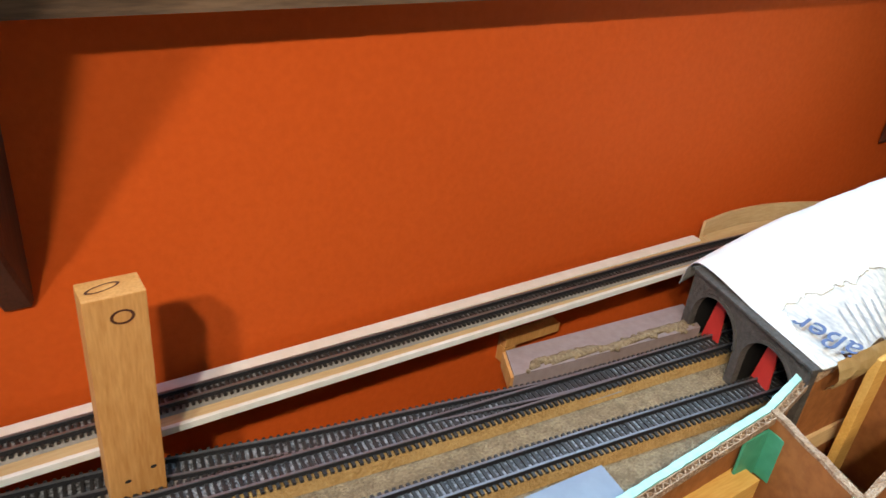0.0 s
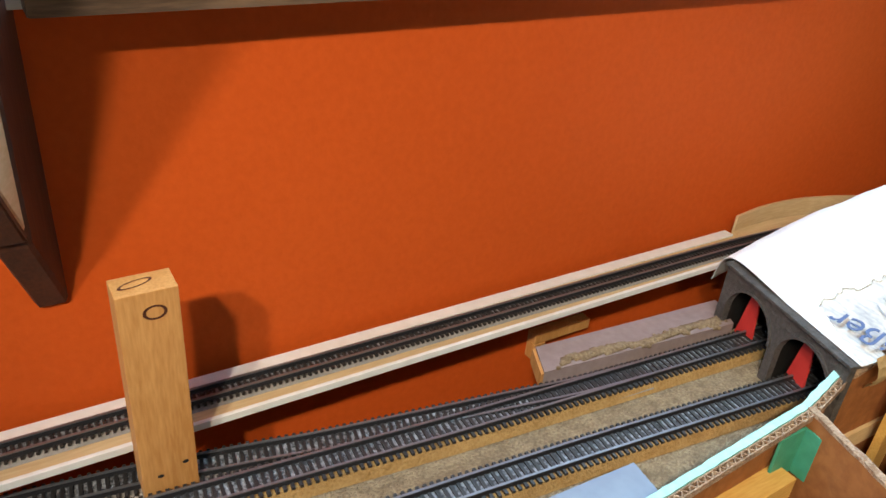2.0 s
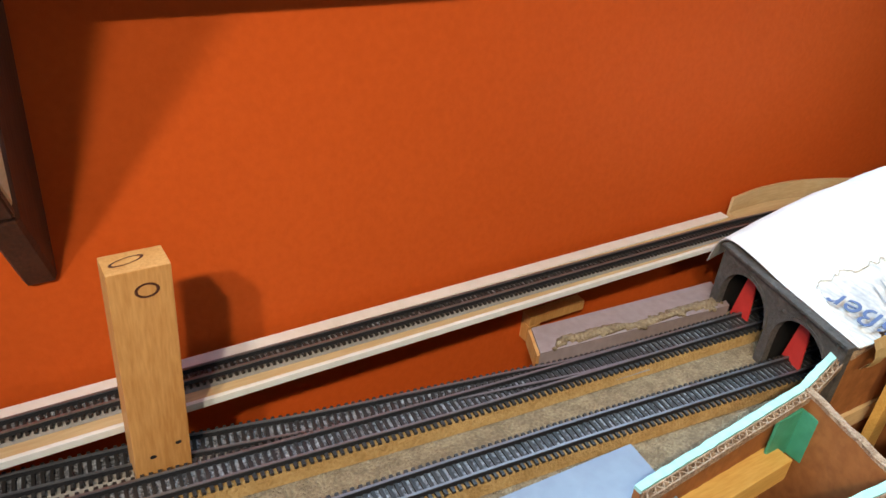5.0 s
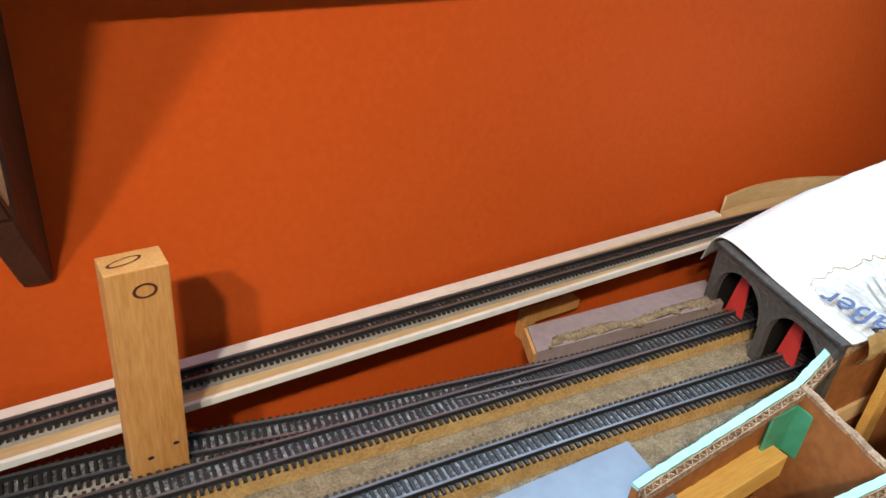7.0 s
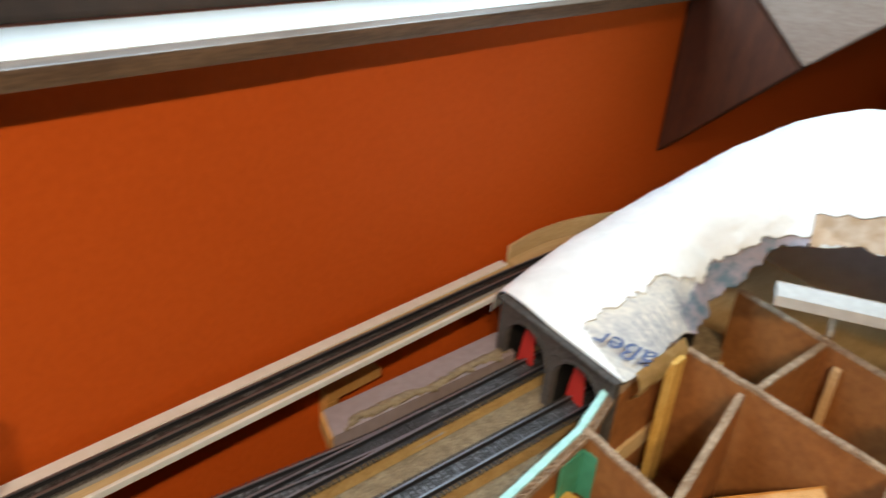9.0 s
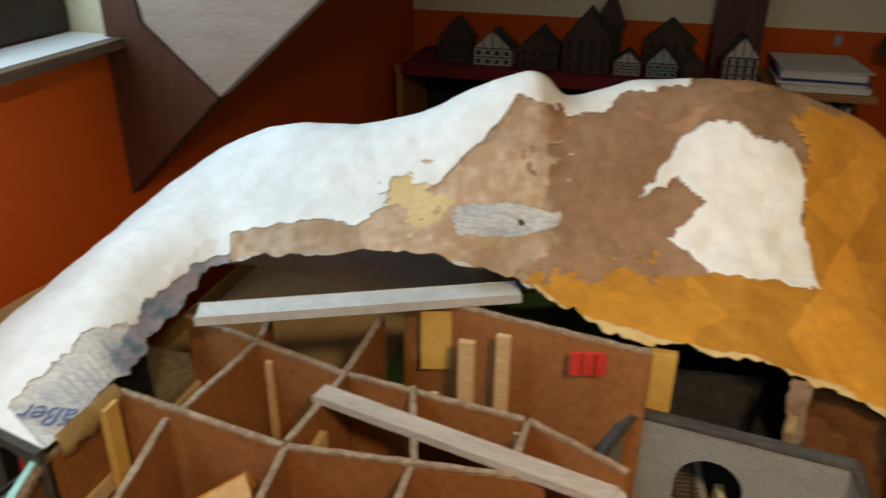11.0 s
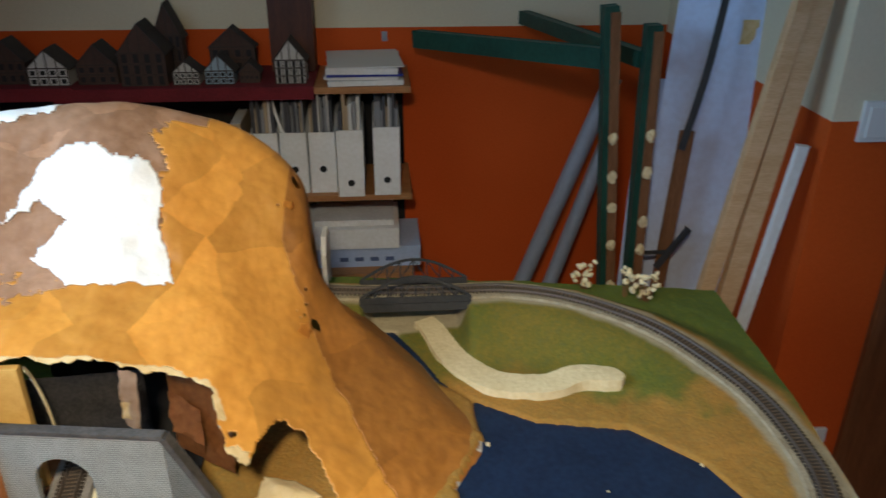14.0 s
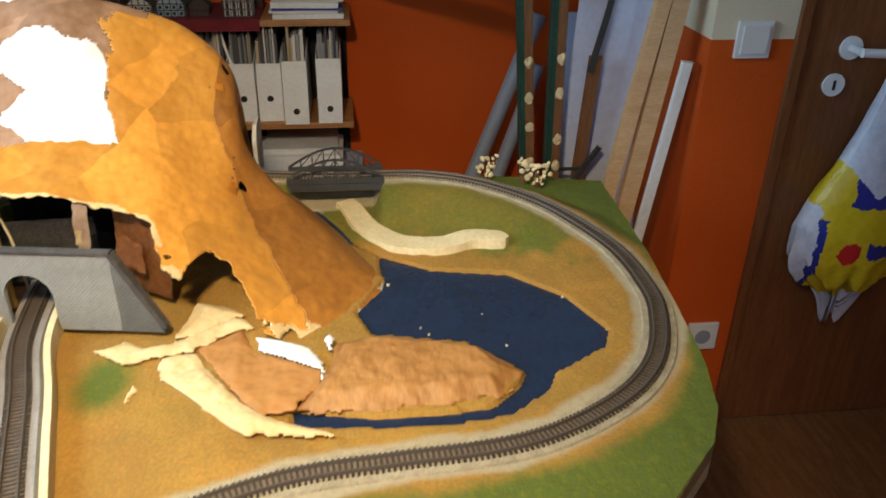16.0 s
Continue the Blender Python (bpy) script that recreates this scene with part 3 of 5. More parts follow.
portal = thing("tunnel_portal", "dark grey stone double tunnel portal with red inner cards", "tunnel portal")
portal.matrix_world = pose(0.656, 0.4285, DECK, 0, 0, -103)
part("face", arch_panel(0.147, 0.070, 0.006, [(-0.034, 0.0295, 0.0325), (0.034, 0.0295, 0.0325)]), STONE, portal)
part("coping", box((-0.0755, -0.003, 0.0705), (0.0755, 0.010, 0.0735), 0.001), STONE, portal)
for c in (0.034, -0.034):
    bm = bmesh.new()
    prev = None
    for q in range(19):
        a = math.pi * q / 18
        cur = [bm.verts.new((c + r * math.cos(a), y, 0.0325 + r * math.sin(a))) for r, y in ((0.0290, 0.0), (0.0290, -0.0015), (0.0318, -0.0015), (0.0318, 0.0))]
        if prev:
            for k in range(4):
                bm.faces.new((prev[k], prev[(k + 1) % 4], cur[(k + 1) % 4], cur[k]))
        prev = cur
    bmesh.ops.recalc_face_normals(bm, faces=bm.faces[:])
    part("arch_ring", bm, STONE, portal)
    # black walls added behind the arch to give the tunnel its darkness
    bm = bmesh.new()
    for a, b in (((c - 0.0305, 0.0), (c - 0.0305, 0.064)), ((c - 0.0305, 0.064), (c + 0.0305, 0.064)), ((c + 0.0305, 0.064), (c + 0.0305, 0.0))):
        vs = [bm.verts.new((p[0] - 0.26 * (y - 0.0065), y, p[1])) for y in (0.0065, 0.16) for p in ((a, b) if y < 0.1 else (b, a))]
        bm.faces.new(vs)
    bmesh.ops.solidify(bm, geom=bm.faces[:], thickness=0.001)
    part("tunnel_lining", bm, BLACK, portal, "black lining that makes the tunnel dark")
    part("inner_card", red_wedge(c), REDCARD, portal, "red card inside the arch")


# ---- mountain shell ----
LOW = [(.6435, .3525, 1.0080), (.730, .345, 1.011), (.825, .357, 1.013), (.900, .338, 1.045), (.90, .26, 1.075), (.925, .13, 1.083), (.922, .01, 1.070), (.90, -.06, 1.047),
       (.895, -.13, 1.035), (.90, -.24, 1.022), (.892, -.335, .992), (.832, -.374, .945), (.81, -.535, .853), (.955, -.645, .845), (1.12, -.585, .85), (1.235, -.52, .853)]
MID = [(.6610, .4270, 1.0080), (.76, .42, 1.042), (.86, .42, 1.072), (.95, .37, 1.10), (.97, .29, 1.11), (1.0, .15, 1.115), (1.0, .03, 1.11), (1.0, -.03, 1.10),
       (1.02, -.12, 1.09), (1.02, -.24, 1.075), (1.06, -.335, 1.06), (1.06, -.395, 1.02), (1.03, -.45, .955), (1.10, -.50, .935), (1.16, -.50, .910), (1.232, -.488, .885)]
TOP = [(.6785, .5030, 1.0080), (.78, .50, 1.033), (.90, .485, 1.060), (1.03, .455, 1.093), (1.10, .37, 1.140), (1.11, .20, 1.165), (1.118, .045, 1.232), (1.15, -.005, 1.202),
       (1.175, -.09, 1.224), (1.20, -.22, 1.222), (1.235, -.340, 1.175), (1.22, -.408, 1.125), (1.20, -.428, 1.075), (1.20, -.414, 1.0), (1.205, -.408, .948), (1.238, -.455, .907)]


def curve(pts, s):
    """Catmull-Rom at s from 0 to len - 1."""
    n = len(pts)
    i = min(int(s), n - 2)
    t = s - i
    a, b, c, d = (Vector(pts[max(0, min(n - 1, i + k))]) for k in (-1, 0, 1, 2))
    return 0.5 * (2 * b + (c - a) * t + (2 * a - 5 * b + 4 * c - d) * t * t + (3 * b - a - 3 * c + d) * t ** 3)


NS, NV = 880, 235
END = len(LOW) - 1


def shell_point(s, v):
    """v: 0 at the torn lower edge, 0.7 at the ridge, 1 at the foot behind."""
    a, b, c = curve(LOW, s), curve(MID, s), curve(TOP, s)
    back = min(1.0, max(0.0, (s - 2.0) / 3.0))
    d = Vector((c.x + 0.03 + 0.10 * back, c.y + 0.035 * (1 - back), max(0.86, c.z - 0.05 - 0.3 * back)))
    p = curve([a, b, c, d], v / 0.35 if v < 0.7 else 2 + (v - 0.7) / 0.3)
    r = 0.04 + 0.96 * min(1, s / 1.6)
    f = noise.fractal(p * 9, 1.0, 2.0, 4) * 0.0065 + noise.fractal(p * 38, 1.0, 2.0, 3) * 0.0010
    return p + Vector((-0.6, 0, 0.8)) * f * r


grid = [[shell_point(END * i / NS, j / NV) for j in range(NV + 1)] for i in range(NS + 1)]


PATCH = [(-.097, 1.124), (-.128, 1.167), (-.157, 1.197), (-.19, 1.195), (-.214, 1.181), (-.249, 1.175), (-.265, 1.151), (-.267, 1.106), (-.286, 1.058), (-.233, 1.067), (-.176, 1.073), (-.129, 1.096), (-.166, 1.126), (-.134, 1.145)]
SNOWLINE = [(.42, 1.0), (.331, 1.079), (.302, 1.09), (.252, 1.098), (.192, 1.098), (.162, 1.113), (.117, 1.129), (.069, 1.189), (.044, 1.221), (.018, 1.215), (-.014, 1.198), (-.05, 1.203), (-.07, 1.222), (-.138, 1.226), (-.15, 1.5)]
NEWSLINE = [(0.0, 0.0), (0.25, 0.30), (1.2, 0.22), (1.75, 0.12), (2.6, 0.13), (3.1, 0.10), (3.4, 0.0), (99.0, 0.0)]


def inside(x, y, poly):
    c, n = False, len(poly)
    for i in range(n):
        (x1, y1), (x2, y2) = poly[i], poly[i - 1]
        if (y1 > y) != (y2 > y) and x < (x2 - x1) * (y - y1) / (y2 - y1) + x1:
            c = not c
    return c


def along(table, x):
    """A piecewise straight line through (x, value) rows, in either order of x."""
    rows = table if table[0][0] < table[-1][0] else table[::-1]
    for (x1, y1), (x2, y2) in zip(rows, rows[1:]):
        if x <= x2:
            return y1 + (y2 - y1) * max(0.0, (x - x1)) / (x2 - x1)
    return rows[-1][1]


def zone(s, v, p):
    """Which paint lies on the shell: 0 brown, 1 ochre, 2 pale brown, 3 white plaster, 4 newspaper, 5 torn cream paper, 6 dark printed collage, 7 darker brown tail."""
    w = noise.fractal(p * 24, 1.0, 2.0, 4) * 0.006 + noise.fractal(p * 110, 1.0, 2.0, 3) * 0.0025
    if 6.2 < s < 12.2 and v < 0.055 + w * 4 and noise.noise(p * 20) > -0.25:
        return 5
    if (p - Vector((1.0, 0.150, 1.125))).length < 0.024 + w * 9:
        return 5
    if 1.15 < s < 3.3 and v < 0.16 - 0.05 * abs(s - 2.0) + w * 5:
        return 6
    if math.hypot((p.y - 0.04) / 0.055, (p.z - 1.107) / 0.013) < 1 + w * 40 and v < 0.5:
        return 4
    if v < along(NEWSLINE, s) + w * 9:
        return 4
    if s < 3.3:
        return 3
    if s < 8.6 and (p.z + w > along(SNOWLINE, p.y) or (v > 0.69 and p.y > -0.14)):
        return 3
    if v < 0.7 and inside(p.y + w * 0.8, p.z + w, PATCH):
        return 3
    if p.y > 0.0 + w * 8 and s < 8:
        return 2
    if s > 11.0 and (p.x - 0.994) * 0.098 - (p.y + 0.464) * 0.186 + w * 0.15 > 0:
        return 7
    if s < 10.2 and p.z + w * 3 > 1.075 and p.y > -0.262 + w * 3 or v > 0.62 and s < 9.7:
        return 0
    return 1


shell = thing("mountain", "unfinished papier-mache mountain with white plaster snow and brown paint", "model mountain", at=(1.0, 0.0, 0.85))
bms = [bmesh.new() for _ in range(8)]
caches = [{} for _ in range(8)]


def corner(k, i, j):
    if (i, j) not in caches[k]:
        lift = 0.0012 if k == 3 else 0.0
        caches[k][(i, j)] = bms[k].verts.new(grid[i][j] - Vector((1.0, 0.0, 0.85)) + Vector((-lift, 0, lift)))
    return caches[k][(i, j)]


CRACKS = [(Vector(q), r) for q, r in (((1.189, -0.414, 1.117), 0.006), ((1.145, -0.398, 1.104), 0.005), ((1.127, -0.414, 1.076), 0.003), ((1.051, -0.429, 0.993), 0.004), ((1.052, -0.442, 0.975), 0.005),
                                      ((1.035, -0.417, 0.989), 0.005), ((1.077, -0.431, 1.017), 0.003), ((1.19, -0.405, 1.085), 0.005), ((1.205, -0.395, 1.11), 0.007), ((1.175, -0.40, 1.10), 0.006), ((1.16, -0.41, 1.115), 0.005), ((1.045, -0.425, 1.0), 0.006), ((1.03, -0.41, 0.975), 0.006), ((1.06, -0.435, 1.005), 0.005), ((0.997, 0.022, 1.104), 0.003))]
for i in range(NS):
    for j in range(NV):
        s, v = END * (i + 0.5) / NS, (j + 0.5) / NV
        p = (grid[i][j] + grid[i + 1][j + 1]) / 2
        ragged = 0.030 * (1 + noise.fractal(p * 45, 1.0, 2.0, 3) * 1.6) if 0.4 < s < 12 else 0.0
        if v < ragged:
            continue
        if abs(s - 11.38) < 0.30 and v < 0.15 * math.sqrt(1 - ((s - 11.38) / 0.30) ** 2) + 0.02 * noise.noise(p * 40):
            continue
        if any(math.hypot(p.x - c.x, p.y - c.y, (p.z - c.z) * 0.55) < r * (1 + 1.3 * noise.noise(p * 70)) for c, r in CRACKS):
            continue
        k = zone(s, v, p)
        bms[k].faces.new([corner(k, *q) for q in ((i, j), (i + 1, j), (i + 1, j + 1), (i, j + 1))])
for k, (nm, m, lab) in enumerate((("brown_skin", BROWN, "brown painted papier-mache"), ("ochre_skin", OCHRE, "ochre painted papier-mache"), ("pale_skin", PALEBR, "pale brown torn paper"),
                                  ("snow_plaster", PLASTER, "white plaster snow"), ("newspaper_skin", NEWS, "torn newspaper edge"), ("cream_skin", CREAMP, "torn cream paper edge"), ("collage_skin", COLLAGE, "dark blue and violet printed paper"), ("tail_skin", FACETP, "darker brown side of the mountain's tail"))):
    thicken(bms[k], (0.0012, 0, -0.0016))
    part(nm, bms[k], m, shell, lab, smooth=True)


# ---- base table and terrain ----
GROUND = 0.853
POND = [(1.235, -.522), (1.165, -.550), (1.112, -.575), (1.05, -.64), (.967, -.646), (.884, -.604), (.826, -.624), (.802, -.744), (.727, -.812), (.70, -.80), (.665, -.76), (.657, -.697), (.660, -.612), (.678, -.527),
        (.650, -.53), (.640, -.62), (.637, -.70), (.648, -.78), (.69, -.835), (.723, -.851), (.772, -.929), (.81, -.947), (.903, -.909), (.976, -.838), (1.00, -.72), (1.06, -.63), (1.10, -.604), (1.165, -.577), (1.235, -.541)]
LOOP3 = [(1.285, -.28, .905), (1.27, -.42, .905), (1.262, -.50, .904), (1.258, -.60, .903), (1.258, -.72, .902), (1.232, -.815, .897), (1.18, -.905, .886), (1.12, -.962, .876), (1.01, -1.018, .865), (.90, -1.032, .858),
         (.828, -1.022, .856), (.735, -.985, .856), (.665, -.925, .856), (.610, -.834, .856), (.586, -.75, .856), (.576, -.64, .856), (.560, -.522, .856), (.51, -.40, .856), (.42, -.28, .856)]
LOOP = [(x, y) for x, y, z in LOOP3]
PLATE = [(1.312, -1.084), (1.064, -1.075), (.851, -1.059), (.716, -1.043), (.629, -1.021), (.573, -.992), (.497, -.919), (.43, -.80), (.38, -.60), (.36, -.30), (.36, .30), (.30, .53), (1.47, .53), (1.42, -.30), (1.378, -.66), (1.350, -.88)]


def loop_level(x, y):
    """Distance to the curved track, its level there, and whether the point lies outside the curve."""
    best = (9.0, GROUND)
    for (x1, y1, z1), (x2, y2, z2) in zip(LOOP3, LOOP3[1:]):
        dx, dy = x2 - x1, y2 - y1
        t = max(0, min(1, ((x - x1) * dx + (y - y1) * dy) / (dx * dx + dy * dy)))
        best = min(best, (math.hypot(x - x1 - t * dx, y - y1 - t * dy), z1 + t * (z2 - z1) - 0.003))
    return best


def edge_dist(x, y, poly, closed=True):
    best, n = 9.0, len(poly)
    for i in range(0 if closed else 1, n):
        (x1, y1), (x2, y2) = poly[i - 1], poly[i]
        dx, dy = x2 - x1, y2 - y1
        t = max(0, min(1, ((x - x1) * dx + (y - y1) * dy) / (dx * dx + dy * dy)))
        best = min(best, math.hypot(x - x1 - t * dx, y - y1 - t * dy))
    return best


table = thing("layout_table", "grass-covered model railway table with a rounded corner", "layout table", at=(0.9, -0.5, 0.80))
bm = slab(PLATE, 0.805, 0.828)
bmesh.ops.translate(bm, vec=(-0.9, 0.5, -0.80), verts=bm.verts)
part("plate", bm, PLY, table)
rim = [Vector((x - 0.9, y + 0.5, 0.0)) for x, y in PLATE]
bm = bmesh.new()
low = [bm.verts.new((q.x, q.y, 0.0285)) for q in rim]
high = [bm.verts.new((q.x, q.y, GROUND - 0.80 - 0.0005)) for q in rim]
for i in range(len(rim)):
    j = (i + 1) % len(rim)
    bm.faces.new((low[i], low[j], high[j], high[i]))
bmesh.ops.recalc_face_normals(bm, faces=bm.faces[:])
bmesh.ops.solidify(bm, geom=bm.faces[:], thickness=0.004)
part("rim", bm, CORK, table, "thin brown rim")
for x, y in ((0.62, -0.85), (1.24, -0.98), (0.5, 0.40), (1.38, 0.40)):
    part("leg", box((x - 0.925, y + 0.475, -0.80), (x - 0.875, y + 0.525, 0.0215), 0.003), PINE, table)

STEP = 0.005


def nearest_edge(x, y):
    """The nearest point of the table's outline, and how far off it is."""
    best = (x, y, 9.0)
    for (x1, y1), (x2, y2) in zip(PLATE, PLATE[1:] + PLATE[:1]):
        dx, dy = x2 - x1, y2 - y1
        t = max(0, min(1, ((x - x1) * dx + (y - y1) * dy) / (dx * dx + dy * dy)))
        d = math.hypot(x - x1 - t * dx, y - y1 - t * dy)
        if d < best[2]:
            best = (x1 + t * dx, y1 + t * dy, d)
    return best


XS, YS = np.arange(0.34, 1.54, STEP), np.arange(-1.10, 0.20, STEP)


def ground_height(x, y):
    p = Vector((x, y, 0))
    z = GROUND + noise.fractal(p * 7, 1.0, 2.0, 3) * 0.004 + noise.fractal(p * 60, 1.0, 2.0, 2) * 0.0012
    d = edge_dist(x, y, POND)
    z = z - 0.016 if inside(x, y, POND) else z + 0.006 * min(1, d / 0.08) - 0.003
    t, level = loop_level(x, y)
    # an embankment carries the far part of the track; the stream leaves a gap under the bridge
    gap = max(0.0, min(1.0, (abs(y + 0.575) - 0.068) / 0.014)) if x > 1.1 else 1.0
    wide = 0.125 if inside(x, y, LOOP + [(0.9, 0.1)]) else 0.062
    f = max(0.0, min(1.0, (t - 0.027) / wide))
    bank = (1 - f * f * (3 - 2 * f)) if level > GROUND + 0.004 else max(0.0, min(1.0, 1 - (t - 0.024) / 0.026))
    return z + (level - z) * bank * gap


def ground_kind(x, y):
    """How much green flock and how much gravel lie here."""
    p = Vector((x, y, 0))
    w = noise.fractal(p * 8, 1.0, 2.0, 4) * 0.03 + noise.fractal(p * 40, 1.0, 2.0, 2) * 0.012
    t = edge_dist(x, y, LOOP, False)
    gravel = max(0.0, min(1.0, (0.036 - t + 0.25 * w) / 0.008))
    outer = not inside(x, y, LOOP + [(0.9, 0.1)])
    if outer:
        green = min(1.0, max(0.0, (t - 0.03 + 0.4 * w) / 0.025))
    else:
        green = max(0.0, min(1.0, (x - 0.99 + w * 3) / 0.08)) * max(0.0, min(1.0, (0.20 - t + w) / 0.06)) * (0.75 + 6 * w)
        green = max(green, max(0.0, 1 - math.hypot((x - 0.745) / 0.09, (y + 0.30) / 0.05)) * 1.6 + w * 5 - 0.1)
        green = max(green, 0.12 + w * 5)
    return max(0.0, min(1.0, green)), gravel


def terrain_material():
    m = mat("painted_terrain", (0.40, 0.205, 0.030), 0.92, (0.29, 0.145, 0.024), 10, 220, 0.35, amount=0.6)
    nt = m.node_tree
    n, l = nt.nodes, nt.links
    b = n["Principled BSDF"]
    base = b.inputs["Base Color"].links[0].from_socket
    at = n.new("ShaderNodeAttribute")
    at.attribute_name = "flock"
    sep = n.new("ShaderNodeSeparateColor")
    l.new(at.outputs["Color"], sep.inputs[0])
    tc = n.new("ShaderNodeTexCoord")
    grain = n.new("ShaderNodeTexNoise")
    grain.inputs["Scale"].default_value, grain.inputs["Detail"].default_value = 130.0, 6.0
    l.new(tc.outputs["Object"], grain.inputs[0])
    prev = base
    for k, (c1, c2, edge) in enumerate((((0.125, 0.155, 0.012), (0.055, 0.080, 0.008), 0.5), ((0.44, 0.37, 0.23), (0.27, 0.22, 0.13), 0.35))):
        tone = n.new("ShaderNodeMix")
        tone.data_type = "RGBA"
        tone.inputs[6].default_value, tone.inputs[7].default_value = (*c1, 1), (*c2, 1)
        l.new(grain.outputs[0], tone.inputs[0])
        add = n.new("ShaderNodeMath")
        add.operation = "MULTIPLY_ADD"
        add.inputs[1].default_value, add.inputs[2].default_value = edge, -edge / 2
        l.new(grain.outputs[0], add.inputs[0])
        tot = n.new("ShaderNodeMath")
        tot.operation, tot.use_clamp = "ADD", True
        l.new(sep.outputs[k], tot.inputs[0])
        l.new(add.outputs[0], tot.inputs[1])
        mx = n.new("ShaderNodeMix")
        mx.data_type = "RGBA"
        l.new(tot.outputs[0], mx.inputs[0])
        l.new(prev, mx.inputs[6])
        l.new(tone.outputs[2], mx.inputs[7])
        prev = mx.outputs[2]
    l.new(prev, b.inputs["Base Color"])
    return m


bm = bmesh.new()
flock = bm.verts.layers.float_color.new("flock")
keep = {}
for a, x in enumerate(XS):
    for b, y in enumerate(YS):
        px, py, off = (x, y, 0.0) if inside(x, y, PLATE) else nearest_edge(x, y)
        if off > STEP * 1.05:
            continue
        v = bm.verts.new((px - 0.9, py + 0.5, ground_height(px, py) - 0.80))
        v[flock] = (*ground_kind(px, py), 0.0, 1.0)
        keep[a, b] = v
for a, b in list(keep):
    q = [(a, b), (a + 1, b), (a + 1, b + 1), (a, b + 1)]
    if all(k in keep for k in q):
        bm.faces.new([keep[k] for k in q])
part("terrain", bm, terrain_material(), table, "green flock and ochre painted earth", smooth=True)
pond = thing("pond", "dark blue painted pond with pale flecks on its shore", "pond", at=(0.85, -0.75, 0.846))
bm = slab([(x - 0.85, y + 0.75) for x, y in POND], -0.0015, -0.0005)
part("water", bm, BLUEWATER, pond)
for x, y, r in ((0.962, -0.652, 0.004), (1.010, -0.632, 0.0035), (0.985, -0.644, 0.0025), (0.905, -0.905, 0.003), (0.955, -0.868, 0.003), (0.842, -0.690, 0.0022), (0.825, -0.700, 0.0024), (0.790, -0.800, 0.0026), (0.870, -0.780, 0.0018)):
    bm = bmesh.new()
    bmesh.ops.create_icosphere(bm, subdivisions=2, radius=1.0)
    for v in bm.verts:
        v.co = Vector((v.co.x * r * 1.1, v.co.y * r * 0.7, v.co.z * 0.0008)) * (1 + 0.4 * noise.noise(v.co * 2 + Vector((x * 50, y * 50, 0)))) + Vector((x - 0.85, y + 0.75, 0.0))
    part("pale_fleck", bm, PATHM, pond, "pale plaster fleck")
track(LOOP3, "brown curved model railway track on a gravel shoulder", BROWNED, GRAVEL, 0.026, 0.006, BROWNBED)

# cream path on the bank
path = thing("cream_path", "cream plaster path strip curving over the bank", "path", at=(1.1, -0.7, GROUND))
pp = smooth_path([(0.150, 0.112, 0.003), (0.125, 0.100, 0.004), (0.042, 0.075, 0.005), (-0.013, 0.037, 0.006), (-0.033, 0.0, 0.007), (-0.040, -0.05, 0.010), (-0.027, -0.09, 0.014), (-0.034, -0.13, 0.016), (-0.046, -0.150, 0.016)], 70)
rows = []
bm = bmesh.new()
for i, q in enumerate(pp):
    d = (pp[min(i + 1, 69)] - pp[max(i - 1, 0)]).normalized()
    side = Vector((-d.y, d.x, 0))
    half = 0.0165 + 0.0055 * math.sin(math.pi * i / 69) + 0.0018 * noise.noise(Vector((i * 0.45, 1, 0)))
    if i > 64:
        half *= math.sqrt(max(0.1, 1 - ((i - 64) / 5.3) ** 2))
    rows.append([bm.verts.new(q + side * u + Vector((0, 0, h))) for u, h in ((-half - 0.002, -0.016), (-half, 0.002), (-half * 0.5, 0.0024), (half * 0.5, 0.0024), (half + 0.0012 * noise.noise(Vector((i * 0.9, 7, 0))), 0.002), (half + 0.002, -0.016))])
for a, b in zip(rows, rows[1:]):
    for k in range(6):
        bm.faces.new((a[k], a[(k + 1) % 6], b[(k + 1) % 6], b[k]))
bm.faces.new(rows[0][::-1])
bm.faces.new(rows[-1])
bmesh.ops.recalc_face_normals(bm, faces=bm.faces[:])
part("strip", bm, PATHM, path)


# ---- cardboard grid ----
FLOOR_C = 0.872


